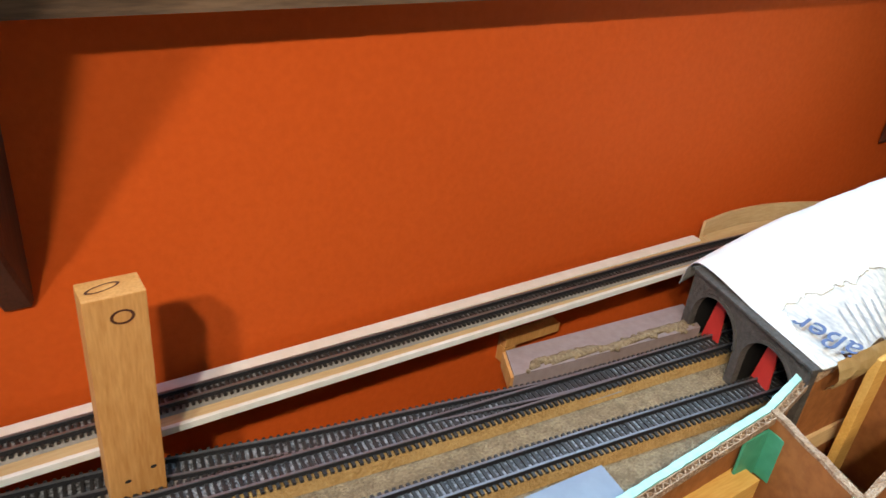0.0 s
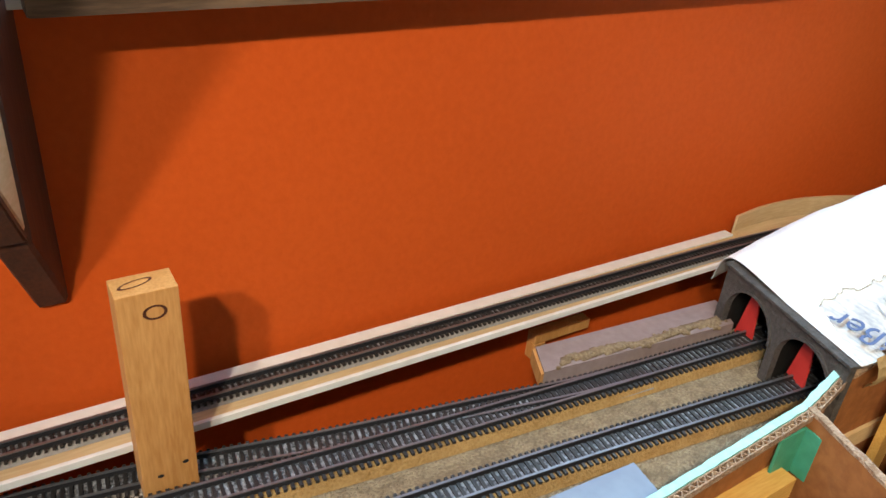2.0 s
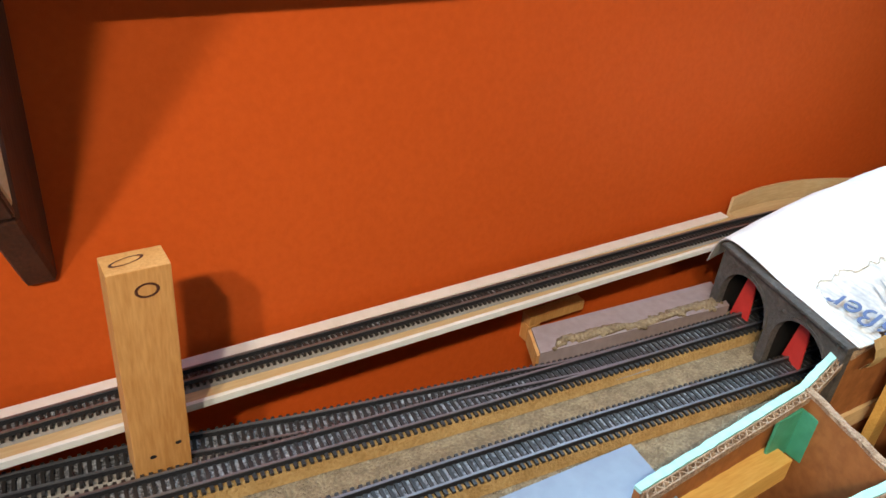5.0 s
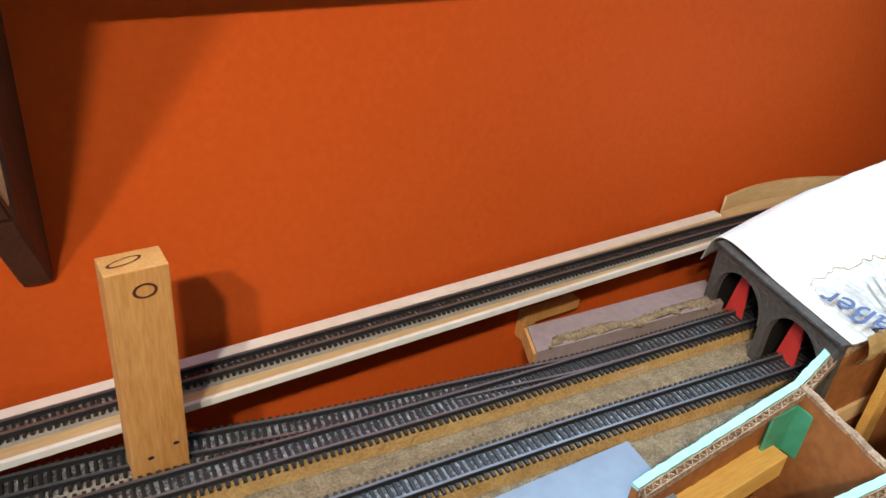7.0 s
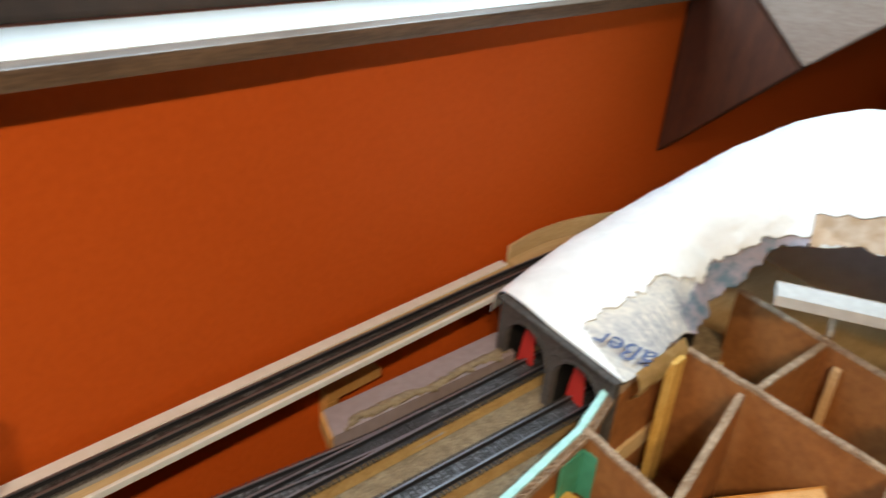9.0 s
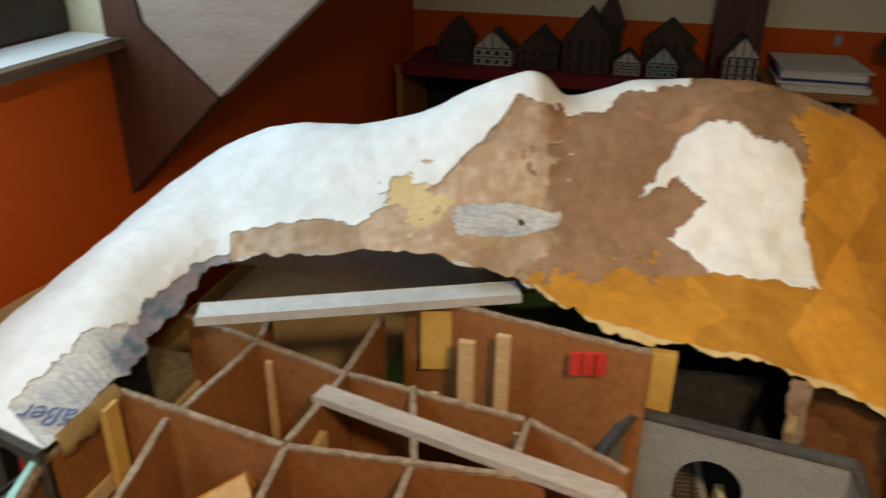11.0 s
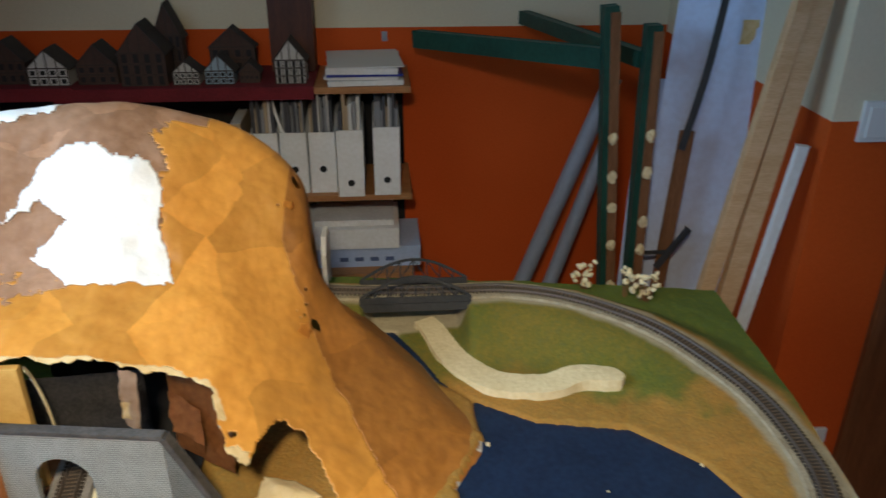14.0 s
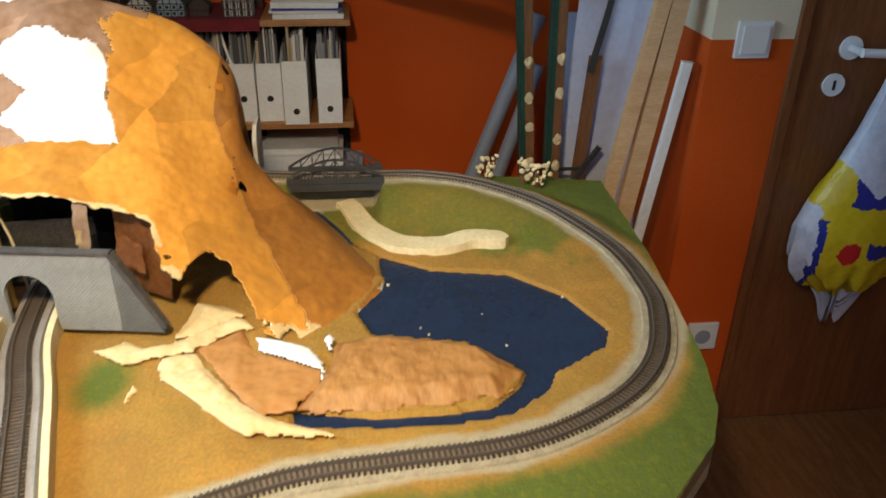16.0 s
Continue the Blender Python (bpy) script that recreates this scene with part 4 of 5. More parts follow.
def card_wall(a, b, za, zb, label="brown corrugated cardboard partition", edge=CARDEDGE, thick=0.0052):
    """An upright cardboard strip with a torn open edge along its top."""
    t = thing("cardboard_partition", label, "partition", "cardboard grid under the mountain", at=(a[0], a[1], FLOOR_C))
    d = Vector((b[0] - a[0], b[1] - a[1]))
    n = max(4, int(d.length / 0.006))
    side = Vector((-d.y, d.x)).normalized() * thick / 2
    for nm, m, lo_off, hi_off, s in (("sheet", CARD, None, -0.0032, 1.0), ("cut_edge", edge, -0.0030, 0.0, 1.12)):
        bm = bmesh.new()
        prev = None
        for i in range(n + 1):
            f = i / n
            z = za + (zb - za) * f - FLOOR_C
            w = noise.noise(Vector((a[0] + d.x * f, a[1] + d.y * f, 0)) * 90) * 0.0012
            wig = 1 + 0.25 * noise.noise(Vector((a[1] + d.y * f, a[0] + d.x * f, 3)) * 160)
            lo = 0.0 if lo_off is None else z + lo_off + w
            cur = [bm.verts.new((d.x * f + k * side.x * s * wig, d.y * f + k * side.y * s * wig, h)) for k, h in ((-1, lo), (1, lo), (1, z + hi_off + w), (-1, z + hi_off + w))]
            if prev:
                for k in range(4):
                    bm.faces.new((prev[k], prev[(k + 1) % 4], cur[(k + 1) % 4], cur[k]))
            else:
                bm.faces.new(cur)
            prev = cur
        bm.faces.new(prev[::-1])
        bmesh.ops.recalc_face_normals(bm, faces=bm.faces[:])
        part(nm, bm, m, t, "pale open corrugated edge" if nm == "cut_edge" and edge is CARDEDGE else "")
    if edge is MINT:
        # open flutes of the board beside the mint strip
        bm = bmesh.new()
        nf = max(4, int(d.length / 0.0036))
        near = side.normalized() * (-1 if side.y > 0 else 1)
        for k in (0.0040, 0.0088):
            beam((near.x * k, near.y * k, za - FLOOR_C - 0.0040), (d.x + near.x * k, d.y + near.y * k, zb - FLOOR_C - 0.0040), 0.0009, 0.006, bm=bm)
        for i in range(nf):
            ends = []
            for q in (i, i + 1):
                f, k = q / nf, 0.0042 if q % 2 else 0.0086
                ends.append((d.x * f + near.x * k, d.y * f + near.y * k, za + (zb - za) * f - FLOOR_C - 0.0045))
            beam(ends[0], ends[1], 0.0008, 0.006, bm=bm)
        part("flutes", bm, CARDEDGE, t, "open corrugated flutes")
    return t


card_wall((.43, .350), (.598, .358), .975, .985, "cardboard partition with a mint green top edge", MINT)
card_wall((.598, .358), (.652, .368), .985, .995, "cardboard partition with a mint green top edge", MINT)
card_wall((.657, .362), (.737, .360), .99, 1.005)
card_wall((.600, .355), (.577, .262), .985, .985)
card_wall((.577, .262), (.560, .05), .985, .985)
card_wall((.50, .278), (.574, .272), .985, .985, "cardboard partition with a mint green top edge", MINT)
card_wall((.737, .356), (.711, .171), 1.005, 1.0)
card_wall((.711, .168), (.735, -.05), 1.0, .995)
card_wall((.874, .362), (.825, .160), 1.005, 1.0)
card_wall((.825, .156), (.808, -.02), 1.0, .995)
card_wall((.808, -.024), (.775, -.115), .995, .985)
card_wall((.716, .287), (.582, .270), 1.0, .985)
card_wall((.708, .168), (.575, .160), 1.0, .985)
card_wall((.822, .160), (.716, .170), 1.0, 1.0)
card_wall((.858, .268), (.724, .282), 1.0, 1.0)
card_wall((.937, .160), (.830, .160), 1.0, 1.0)
card_wall((.905, .280), (.864, .270), 1.0, 1.0)
card_wall((.822, .090), (.728, .060), 1.0, .995)
card_wall((.804, -.024), (.735, -.020), .995, .99)
card_wall((.722, .060), (.575, .060), .995, .985)
card_wall((.925, .13), (.860, -.125), 1.042, 1.052, "tall cardboard sheet with a red stamp")
plate2 = thing("grid_floor", "brown board under the cardboard grid", "board", at=(0.7, 0.15, FLOOR_C))
part("board", box((-0.30, -0.30, -0.012), (0.26, 0.205, -0.0005), 0.001), CARD, plate2)
st = thing("wooden_strip", "pale wooden strip lying across the cardboard grid", "wooden strip", at=(0.757, 0.033, 1.003))
part("strip", beam((0.026, 0.136, 0.0), (-0.032, -0.138, -0.006), 0.020, 0.006, 0.001), GREYWOOD, st)
part("rounded_end", tube((-0.032, -0.138, -0.0092), (-0.032, -0.138, -0.0034), 0.0100, n=24), GREYWOOD, st)
pl = thing("white_board", "white board lying over the cardboard grid", "board", at=(0.88, 0.165, 1.046))
part("board", beam((-0.055, 0.150, -0.006), (0.062, -0.152, 0.004), 0.030, 0.008, 0.001), OFFWHITE, pl)
tp = thing("green_tape", "dark green tape folded round a cardboard joint", "tape", at=(0.588, 0.348, 0.95))
part("flap", box((-0.022, 0.0005, -0.02), (0.004, 0.003, 0.022), 0.0008), GREENTAPE, tp)
part("flap", box((0.0045, -0.03, -0.02), (0.0065, 0.003, 0.022), 0.0008), GREENTAPE, tp)
ys = thing("yellow_strip", "yellow wooden strip glued to the cardboard", "wooden strip", at=(0.53, 0.338, 0.93))
part("strip", beam((-0.055, 0.004, 0), (0.05, 0.008, 0), 0.020, 0.02, 0.001), YELLOWST, ys)
for x, y, z, w, m in ((0.712, 0.350, 1.005, 0.018, YELLOWST), (0.850, 0.258, 0.985, 0.024, PALEPINE), (0.754, 0.166, 0.975, 0.024, PALEPINE), (0.640, 0.160, 0.965, 0.018, YELLOWST), (0.834, 0.082, 0.980, 0.024, PALEPINE), (0.814, -0.008, 0.980, 0.022, PALEPINE), (0.842, 0.178, 0.980, 0.024, PALEPINE)):
    s = thing("corner_stick", "short pale wooden block bracing a cardboard corner", "wooden stick", "bracing sticks", at=(x, y, FLOOR_C))
    part("stick", box((-w / 2, -0.011, 0.0), (w / 2, -0.0035, z - FLOOR_C), 0.001), m, s)
wedge = thing("wooden_wedge", "sloping brown wooden wedge lying in a grid cell", "wooden wedge", at=(0.672, 0.225, FLOOR_C))
part("block", beam((-0.030, 0.034, 0.050), (0.022, -0.032, 0.078), 0.042, 0.024, 0.002), PINE, wedge)
for dx, dy in ((-0.022, 0.022), (0.014, -0.022)):
    part("foot", box((dx - 0.008, dy - 0.006, 0.0), (dx + 0.008, dy + 0.006, 0.045), 0.001), PINE, wedge)
yp = thing("yellow_paper", "torn yellow paper glued to the cardboard sheet", "paper", at=(0.9075, 0.082, 0.965))
yp.rotation_euler = (0, 0, radians(14.3))
part("sheet", slab([(-0.0012, -0.022), (0.0, -0.022), (0.0, 0.024), (-0.0012, 0.024)], 0.0, 0.070), YELLOWST, yp)
sheet = thing("blue_sheet", "smooth blue-grey sheet lying beside the track", "sheet", at=(0.40, 0.30, 0.945))
part("sheet", slab([(-0.12, -0.15), (0.05, -0.15), (0.079, 0.099), (-0.13, 0.105)], -0.004, 0.0), BLUESHEET, sheet)

# lower stone portal
p2 = thing("tunnel_portal", "pale grey stone tunnel portal with slanted shoulders", "tunnel portal")
p2.matrix_world = pose(0.8505, -0.2095, 0.868, 0, 0, -98)
part("face", arch_panel(0.188, 0.11, 0.006, [(-0.018, 0.031, 0.048)]), STONEL, p2)
part("coping", box((-0.096, -0.003, 0.1103), (0.096, 0.009, 0.1153), 0.001), STONE, p2)


def wing(quad, thick):
    """An upright slanted wing wall from four (x, y, z) corners, outer face first."""
    bm = bmesh.new()
    bm.faces.new([bm.verts.new(q) for q in quad])
    bmesh.ops.solidify(bm, geom=bm.faces[:], thickness=thick)
    bmesh.ops.recalc_face_normals(bm, faces=bm.faces[:])
    return bm


part("wing_wall", wing([(0.0945, 0.0, 0.0), (0.150, -0.002, 0.0), (0.150, -0.002, 0.008), (0.0945, 0.0, 0.110)], 0.006), STONEL, p2)
part("wing_coping", beam((0.0965, 0.002, 0.112), (0.152, 0.0, 0.009), 0.012, 0.005, 0.001), STONE, p2)
part("wing_wall", wing([(-0.0945, 0.0, 0.0), (-0.138, -0.026, 0.0), (-0.138, -0.026, 0.020), (-0.0945, 0.0, 0.110)], 0.006), STONEL, p2)
part("wing_coping", beam((-0.0955, -0.001, 0.1125), (-0.140, -0.027, 0.021), 0.012, 0.005, 0.001), STONE, p2)

# more supports under the shell's torn edge
for nm, lab, m, lo, hi in (("wooden_stick", "yellow wooden upright beside the tunnel opening", YELLOWST, (.898, -.150, .872), (.908, -.118, 1.028)), ("wooden_stick", "pale wooden upright glued to the cardboard sheet", PALEPINE, (.862, .040, .872), (.870, .056, 1.03)), ("wooden_stick", "pale wooden upright glued to the cardboard sheet", PALEPINE, (.868, .006, .872), (.874, .020, 1.04)),
                           ("wooden_stick", "pale wooden upright glued to the cardboard sheet", PALEPINE, (.886, -.112, .872), (.893, -.092, 1.03))):
    t = thing(nm, lab, "wooden stick", "bracing sticks", at=lo)
    part("stick", box((0, 0, 0), [hi[i] - lo[i] for i in range(3)], 0.001), m, t)
stamp = thing("red_stamp", "red printed stamp on the cardboard sheet", "print", at=(0.8725, -0.072, 1.026))
stamp.rotation_euler = (0, 0, radians(14.3))
for k in range(4):
    part("bar", box((-0.0085, -0.024 + k * 0.012, -0.012), (-0.0040, -0.014 + k * 0.012, 0.012)), REDCARD, stamp)
# black sheets put in so that the hollow mountain looks unlit
cave = thing("cave_shade", "black sheets added for the dark inside the mountain", "paper lining", at=(1.05, -0.2, 0.86))
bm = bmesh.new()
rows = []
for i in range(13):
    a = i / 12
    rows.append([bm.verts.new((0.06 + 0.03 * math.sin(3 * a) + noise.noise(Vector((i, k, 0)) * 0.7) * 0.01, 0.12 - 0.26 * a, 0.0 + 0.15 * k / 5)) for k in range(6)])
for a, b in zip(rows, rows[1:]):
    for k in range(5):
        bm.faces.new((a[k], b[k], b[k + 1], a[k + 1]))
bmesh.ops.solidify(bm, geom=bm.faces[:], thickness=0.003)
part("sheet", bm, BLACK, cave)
# black laid over ground that is merely shaded
part("shade_floor", box((-0.150, -0.110, 0.003), (0.10, 0.10, 0.0045)), BLACK, cave)


def ragged_sheet(corners, n, tear, thick=0.0015):
    """A sheet between four corners (two below, two above) with a torn outline and a crumpled face."""
    a, b, c, d = (Vector(q) for q in corners)
    bm = bmesh.new()
    rows = []
    for i in range(n + 1):
        u = i / n
        low, top = a.lerp(b, u), d.lerp(c, u)
        row = []
        for k in range(n + 1):
            v = k / n
            p = low.lerp(top, v)
            e = 1.0 if k in (0, n) or i in (0, n) else 0.35
            w = noise.noise_vector(p * 55) * tear * e + noise.noise_vector(p * 150) * tear * 0.5 * e
            row.append(bm.verts.new(p + w))
        rows.append(row)
    for r, q in zip(rows, rows[1:]):
        for k in range(n):
            bm.faces.new((r[k], q[k], q[k + 1], r[k + 1]))
    bmesh.ops.solidify(bm, geom=bm.faces[:], thickness=thick)
    bmesh.ops.recalc_face_normals(bm, faces=bm.faces[:])
    return bm


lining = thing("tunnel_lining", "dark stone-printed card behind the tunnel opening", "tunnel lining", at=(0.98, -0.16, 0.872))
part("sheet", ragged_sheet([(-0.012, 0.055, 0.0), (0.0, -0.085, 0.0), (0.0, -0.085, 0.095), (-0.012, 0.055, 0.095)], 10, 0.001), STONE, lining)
part("white_edge", bent_bar(smooth_path([(-0.030, 0.030, 0.125), (-0.034, 0.020, 0.105), (-0.036, 0.012, 0.07), (-0.036, 0.008, 0.0)], 20), 0.002, 0.003, (1, 0, 0)), PATHM, lining, "pale curved edge")
inner = thing("cardboard_sheet", "brown cardboard glued inside the mountain opening", "cardboard", at=(0.955, -0.31, 0.872))
part("sheet", ragged_sheet([(0.0, 0.030, 0.0), (-0.055, -0.045, 0.0), (-0.040, -0.045, 0.10), (0.0, 0.030, 0.125)], 12, 0.003), CARD, inner)
part("fold", ragged_sheet([(-0.025, 0.026, 0.045), (-0.05, -0.012, 0.040), (-0.03, -0.010, 0.075), (-0.006, 0.028, 0.085)], 8, 0.004), CARD, inner)
rag = thing("torn_paper", "torn pale paper strip hanging between two openings", "torn paper", at=(0.886, -0.258, 0.955))
part("strip", ragged_sheet([(-0.002, 0.006, 0.008), (-0.004, -0.012, 0.0), (0.008, -0.010, 0.068), (0.008, 0.008, 0.070)], 10, 0.005), PALEBR, rag)
part("shred", ragged_sheet([(-0.006, 0.006, 0.020), (-0.007, -0.004, 0.018), (-0.002, -0.003, 0.034), (-0.002, 0.006, 0.036)], 6, 0.004), CREAMP, rag)
for q, sx, sz, rz in (((1.160, -0.404, 1.095), 0.014, 0.030, 20), ((1.185, -0.412, 1.070), 0.012, 0.026, -10), ((1.035, -0.428, 0.985), 0.012, 0.030, 15), ((1.060, -0.436, 0.970), 0.012, 0.026, -15)):
    t = thing("torn_paper", "torn brown paper shred lifting off the mountain", "torn paper", "paper shreds on the mountain", at=q)
    t.rotation_euler = (0, radians(-12), radians(rz))
    part("shred", ragged_sheet([(-0.012, sx / 2, -sz / 2), (-0.012, -sx / 2, -sz / 2), (-0.010, -sx / 2, sz / 2), (-0.010, sx / 2, sz / 2)], 8, 0.006), OCHRE, t)

# printed word on the newspaper over the portal
word = bpy.data.curves.new("print", "FONT")
word.body, word.size, word.extrude, word.align_x = "\u00e4\u00dfer", 0.030, 0.0002, "LEFT"
wob = new("print", word)
wob.parent = shell
wob.data.materials.append(INK)
wob.matrix_basis = Matrix.Translation((0.684 - 1.0, 0.347, 1.0195 - 0.85)) @ pose(0, 0, 0, 0, 0, 95) @ pose(0, 0, 0, -11, 2, 0)
wob["label"] = "large dark printed letters"

# lines of small print beside the word
for k, (s0, v0, v1) in enumerate(((0.62, 0.05, 0.20), (0.70, 0.04, 0.21), (0.78, 0.05, 0.19), (0.86, 0.03, 0.20), (0.94, 0.04, 0.18), (1.02, 0.05, 0.20), (1.10, 0.04, 0.16), (1.20, 0.10, 0.19), (1.30, 0.04, 0.15), (1.40, 0.04, 0.14))):
    bm = bmesh.new()
    prev = None
    for q in range(13):
        v = v0 + (v1 - v0) * q / 12
        up = Vector((-0.0012, 0.0, 0.0020))
        cur = [bm.verts.new(shell_point(s0 + d, v) - Vector((1.0, 0.0, 0.85)) + up) for d in (0.0, 0.026 if k == 7 else 0.012)]
        if prev:
            bm.faces.new((prev[0], cur[0], cur[1], prev[1]))
        prev = cur
    part("print_line", bm, INKG, shell, "line of small grey print")

# lower track with white side walls through the pale portal
road = [(1.02, -.165, .874), (.90, -.175, .874), (.80, -.190, .874), (.70, -.222, .873), (.60, -.250, .872), (.48, -.285, .870), (.40, -.31, .868)]
track(road, "brown model railway track between white side walls", BROWNED, SLAB, 0.026, 0.010, BROWNBED)
for side in (-1, 1):
    w = thing("track_wall", "low white plaster wall beside the track", "track wall", "white track walls")
    part("wall", sweep(smooth_path([(x, y + side * 0.034, z) for x, y, z in road[1:]], 50), [(-0.005, -0.02), (-0.004, 0.010), (0.004, 0.010), (0.005, -0.02)]), PATHM, w)


# paper facets and mounds in front of the pond
def mound(name, poly, z0, rise, m, label, step=0.0026, soft=0.025):
    t = thing(name, label, "paper mound", at=(poly[0][0], poly[0][1], z0))
    xs = np.arange(min(q[0] for q in poly) - step, max(q[0] for q in poly) + step, step)
    ys = np.arange(min(q[1] for q in poly) - step, max(q[1] for q in poly) + step, step)
    bm = bmesh.new()
    got = {}
    for a, x in enumerate(xs):
        for b, y in enumerate(ys):
            p = Vector((x, y, 0))
            w = noise.fractal(p * 60, 1.0, 2.0, 3) * 0.006
            if inside(x + w, y + w, poly):
                d = edge_dist(x, y, poly)
                got[a, b] = bm.verts.new((x - poly[0][0], y - poly[0][1], rise * min(1, d / soft) + noise.fractal(p * 30, 1.0, 2.0, 3) * 0.0035))
    for a, b in list(got):
        q = [(a, b), (a + 1, b), (a + 1, b + 1), (a, b + 1)]
        if all(k in got for k in q):
            bm.faces.new([got[k] for k in q])
    thicken(bm, (0, 0, -0.003))
    part("paper", bm, m, t, smooth=True)
    return t


mound("paper_bank", [(.747, -.559), (.672, -.528), (.664, -.606), (.668, -.700), (.676, -.772), (.720, -.812), (.785, -.763), (.806, -.70), (.822, -.617), (.80, -.57)], 0.851, 0.016, BANKM, "brown painted paper bank between pond and ditch")
mound("brown_facet", [(0.805, -0.396), (0.842, -0.452), (0.789, -0.478), (0.747, -0.555), (0.71, -0.561), (0.668, -0.53), (0.661, -0.49), (0.721, -0.447)], 0.8575, 0.003, FACET, "smooth brown paper facet", soft=0.01)
mound("cream_sheet", [(0.803, -0.271), (0.82, -0.313), (0.804, -0.337), (0.813, -0.37), (0.856, -0.414), (0.868, -0.45), (0.836, -0.474), (0.83, -0.433), (0.786, -0.394), (0.784, -0.361), (0.771, -0.315)], 0.8615, 0.004, CREAMP, "torn cream paper strip below the portal", soft=0.012)
mound("cream_sheet", [(0.783, -0.358), (0.791, -0.379), (0.789, -0.401), (0.717, -0.448), (0.665, -0.49), (0.648, -0.518), (0.627, -0.572), (0.619, -0.572), (0.625, -0.515), (0.629, -0.476), (0.658, -0.446), (0.714, -0.393), (0.741, -0.364)], 0.8590, 0.004, CREAMP, "torn cream paper strip beside the brown facet", soft=0.012)
mound("cream_sheet", [(0.907, -0.384), (0.896, -0.425), (0.867, -0.458), (0.837, -0.412), (0.815, -0.369)], 0.8635, 0.008, CREAMP, "torn cream paper under the rock edge", soft=0.02)
mound("cream_sheet", [(0.705, -0.329), (0.735, -0.335), (0.726, -0.346), (0.701, -0.339)], 0.8570, 0.002, CREAMP, "small torn scrap of cream paper on the ground", soft=0.01)
mound("white_sheet", [(0.817, -0.474), (0.804, -0.508), (0.785, -0.545), (0.754, -0.56), (0.714, -0.564), (0.713, -0.559), (0.742, -0.553), (0.784, -0.479)], 0.8625, 0.004, PLASTER, "white plaster strip beside the brown facet", soft=0.008)
mound("white_sheet", [(0.795, -0.557), (0.813, -0.567), (0.793, -0.58), (0.767, -0.57)], 0.866, 0.006, PLASTER, "small white plaster lump on the paper bank", soft=0.01)

# truss bridge and the far tunnel mouth
bridge = thing("truss_bridge", "dark iron model truss bridge over the stream", "model bridge", at=(1.258, -0.575, 0.9005))
part("deck", box((-0.026, -0.087, -0.012), (0.026, 0.087, -0.0045), 0.001), IRON, bridge)
for x in (-0.029, 0.029):
    part("side_girder", box((x - 0.0025, -0.086, -0.014), (x + 0.0025, 0.086, -0.0005), 0.0005), IRON, bridge)
    part("bottom_chord", box((x - 0.0015, -0.085, 0.0), (x + 0.0015, 0.085, 0.010), 0.0005), IRON, bridge)
    arch = [Vector((x, -0.083 + 0.166 * k / 16, 0.010 + 0.034 * math.sin(math.pi * k / 16))) for k in range(17)]
    part("arch_chord", bent_bar(arch, 0.0035, 0.0035, (1, 0, 0)), IRON, bridge)
    for k in range(2, 15, 2):
        part("vertical", beam((x, arch[k].y, 0.0), arch[k], 0.0022, 0.0022, up=(1, 0, 0)), IRON, bridge)
        if k < 14:
            a, b = ((x, arch[k].y, 0.010), arch[k + 2]) if k < 8 else (arch[k], (x, arch[k + 2].y, 0.010))
            part("diagonal", beam(a, b, 0.0016, 0.0016, up=(1, 0, 0)), IRON, bridge)
for y in (-0.097, 0.097):
    t = thing("bridge_abutment", "dark stone abutment under the bridge end", "abutment", "bridge abutments", at=(1.258, -0.575 + y, 0.845))
    part("block", box((-0.034, -0.014, 0.0), (0.034, 0.014, 0.051), 0.002), STONE, t)
p3 = thing("tunnel_portal", "pale model tunnel portal on the far side of the mountain", "tunnel portal")
p3.matrix_world = pose(1.285, -0.437, 0.903, 0, 0, 180)
part("face", arch_panel(0.085, 0.095, 0.007, [(0.0, 0.021, 0.045)], [(0.0425, 0.075), (0.02, 0.095), (-0.02, 0.095), (-0.0425, 0.075)]), OFFWHITE, p3)


def tuft(x, y, n, r):
    """A dried plant: thin stalks that carry pale blossoms."""
    t = thing("dried_plant", "small dried plant with pale blossoms at the table edge", "dried plant", "dried plants", at=(x, y, ground_height(x, y)))
    st, bl = bmesh.new(), bmesh.new()
    for _ in range(n):
        a, d, h = random.uniform(0, 6.28), random.uniform(0, r), random.uniform(0.008, 0.05)
        q = Vector((d * math.cos(a), d * math.sin(a), h))
        tube((q.x * 0.3, q.y * 0.3, 0), q, 0.0006, n=5, bm=st)
        one = bmesh.new()
        bmesh.ops.create_icosphere(one, subdivisions=1, radius=random.uniform(0.003, 0.006))
        for v in one.verts:
            v.co = v.co * random.uniform(0.7, 1.3) + q
        joined(bl, one)
    tagged(part("stalk_tuft", st, RAWEDGE, t), kind="stuff")
    tagged(part("blossom_tuft", bl, PATHM, t), kind="stuff")


tuft(1.335, -0.866, 26, 0.022)
tuft(1.285, -0.955, 26, 0.026)
tuft(1.305, -0.925, 8, 0.018)

# ---- shelf on the far wall ----
shelf = thing("wall_shelf", "wooden wall shelf with three boards", "shelf", at=(2.37, 0.0, 0.66))
for z in (0.300, -0.004, -0.254):
    part("board", box((-0.13, -0.613, z), (0.1295, 0.58, z + 0.018), 0.002), SHELFW, shelf)
# black sheet stands in for the shade deep in the shelf
part("shelf_shade", box((0.122, -0.60, -0.235), (0.1290, 0.575, 0.299)), BLACK, shelf, "black sheet for the shade between the boards")
part("upright", box((-0.125, 0.560, -0.235), (0.121, 0.578, 0.2995), 0.002), SHELFW, shelf)
cloth = thing("red_cloth", "dark red cloth hanging over the shelf edge", "cloth", at=(2.37, 0.1, 0.979))
part("top", box((-0.135, -0.46, 0.0), (0.12, 0.46, 0.004), 0.001), REDCLOTH, cloth)
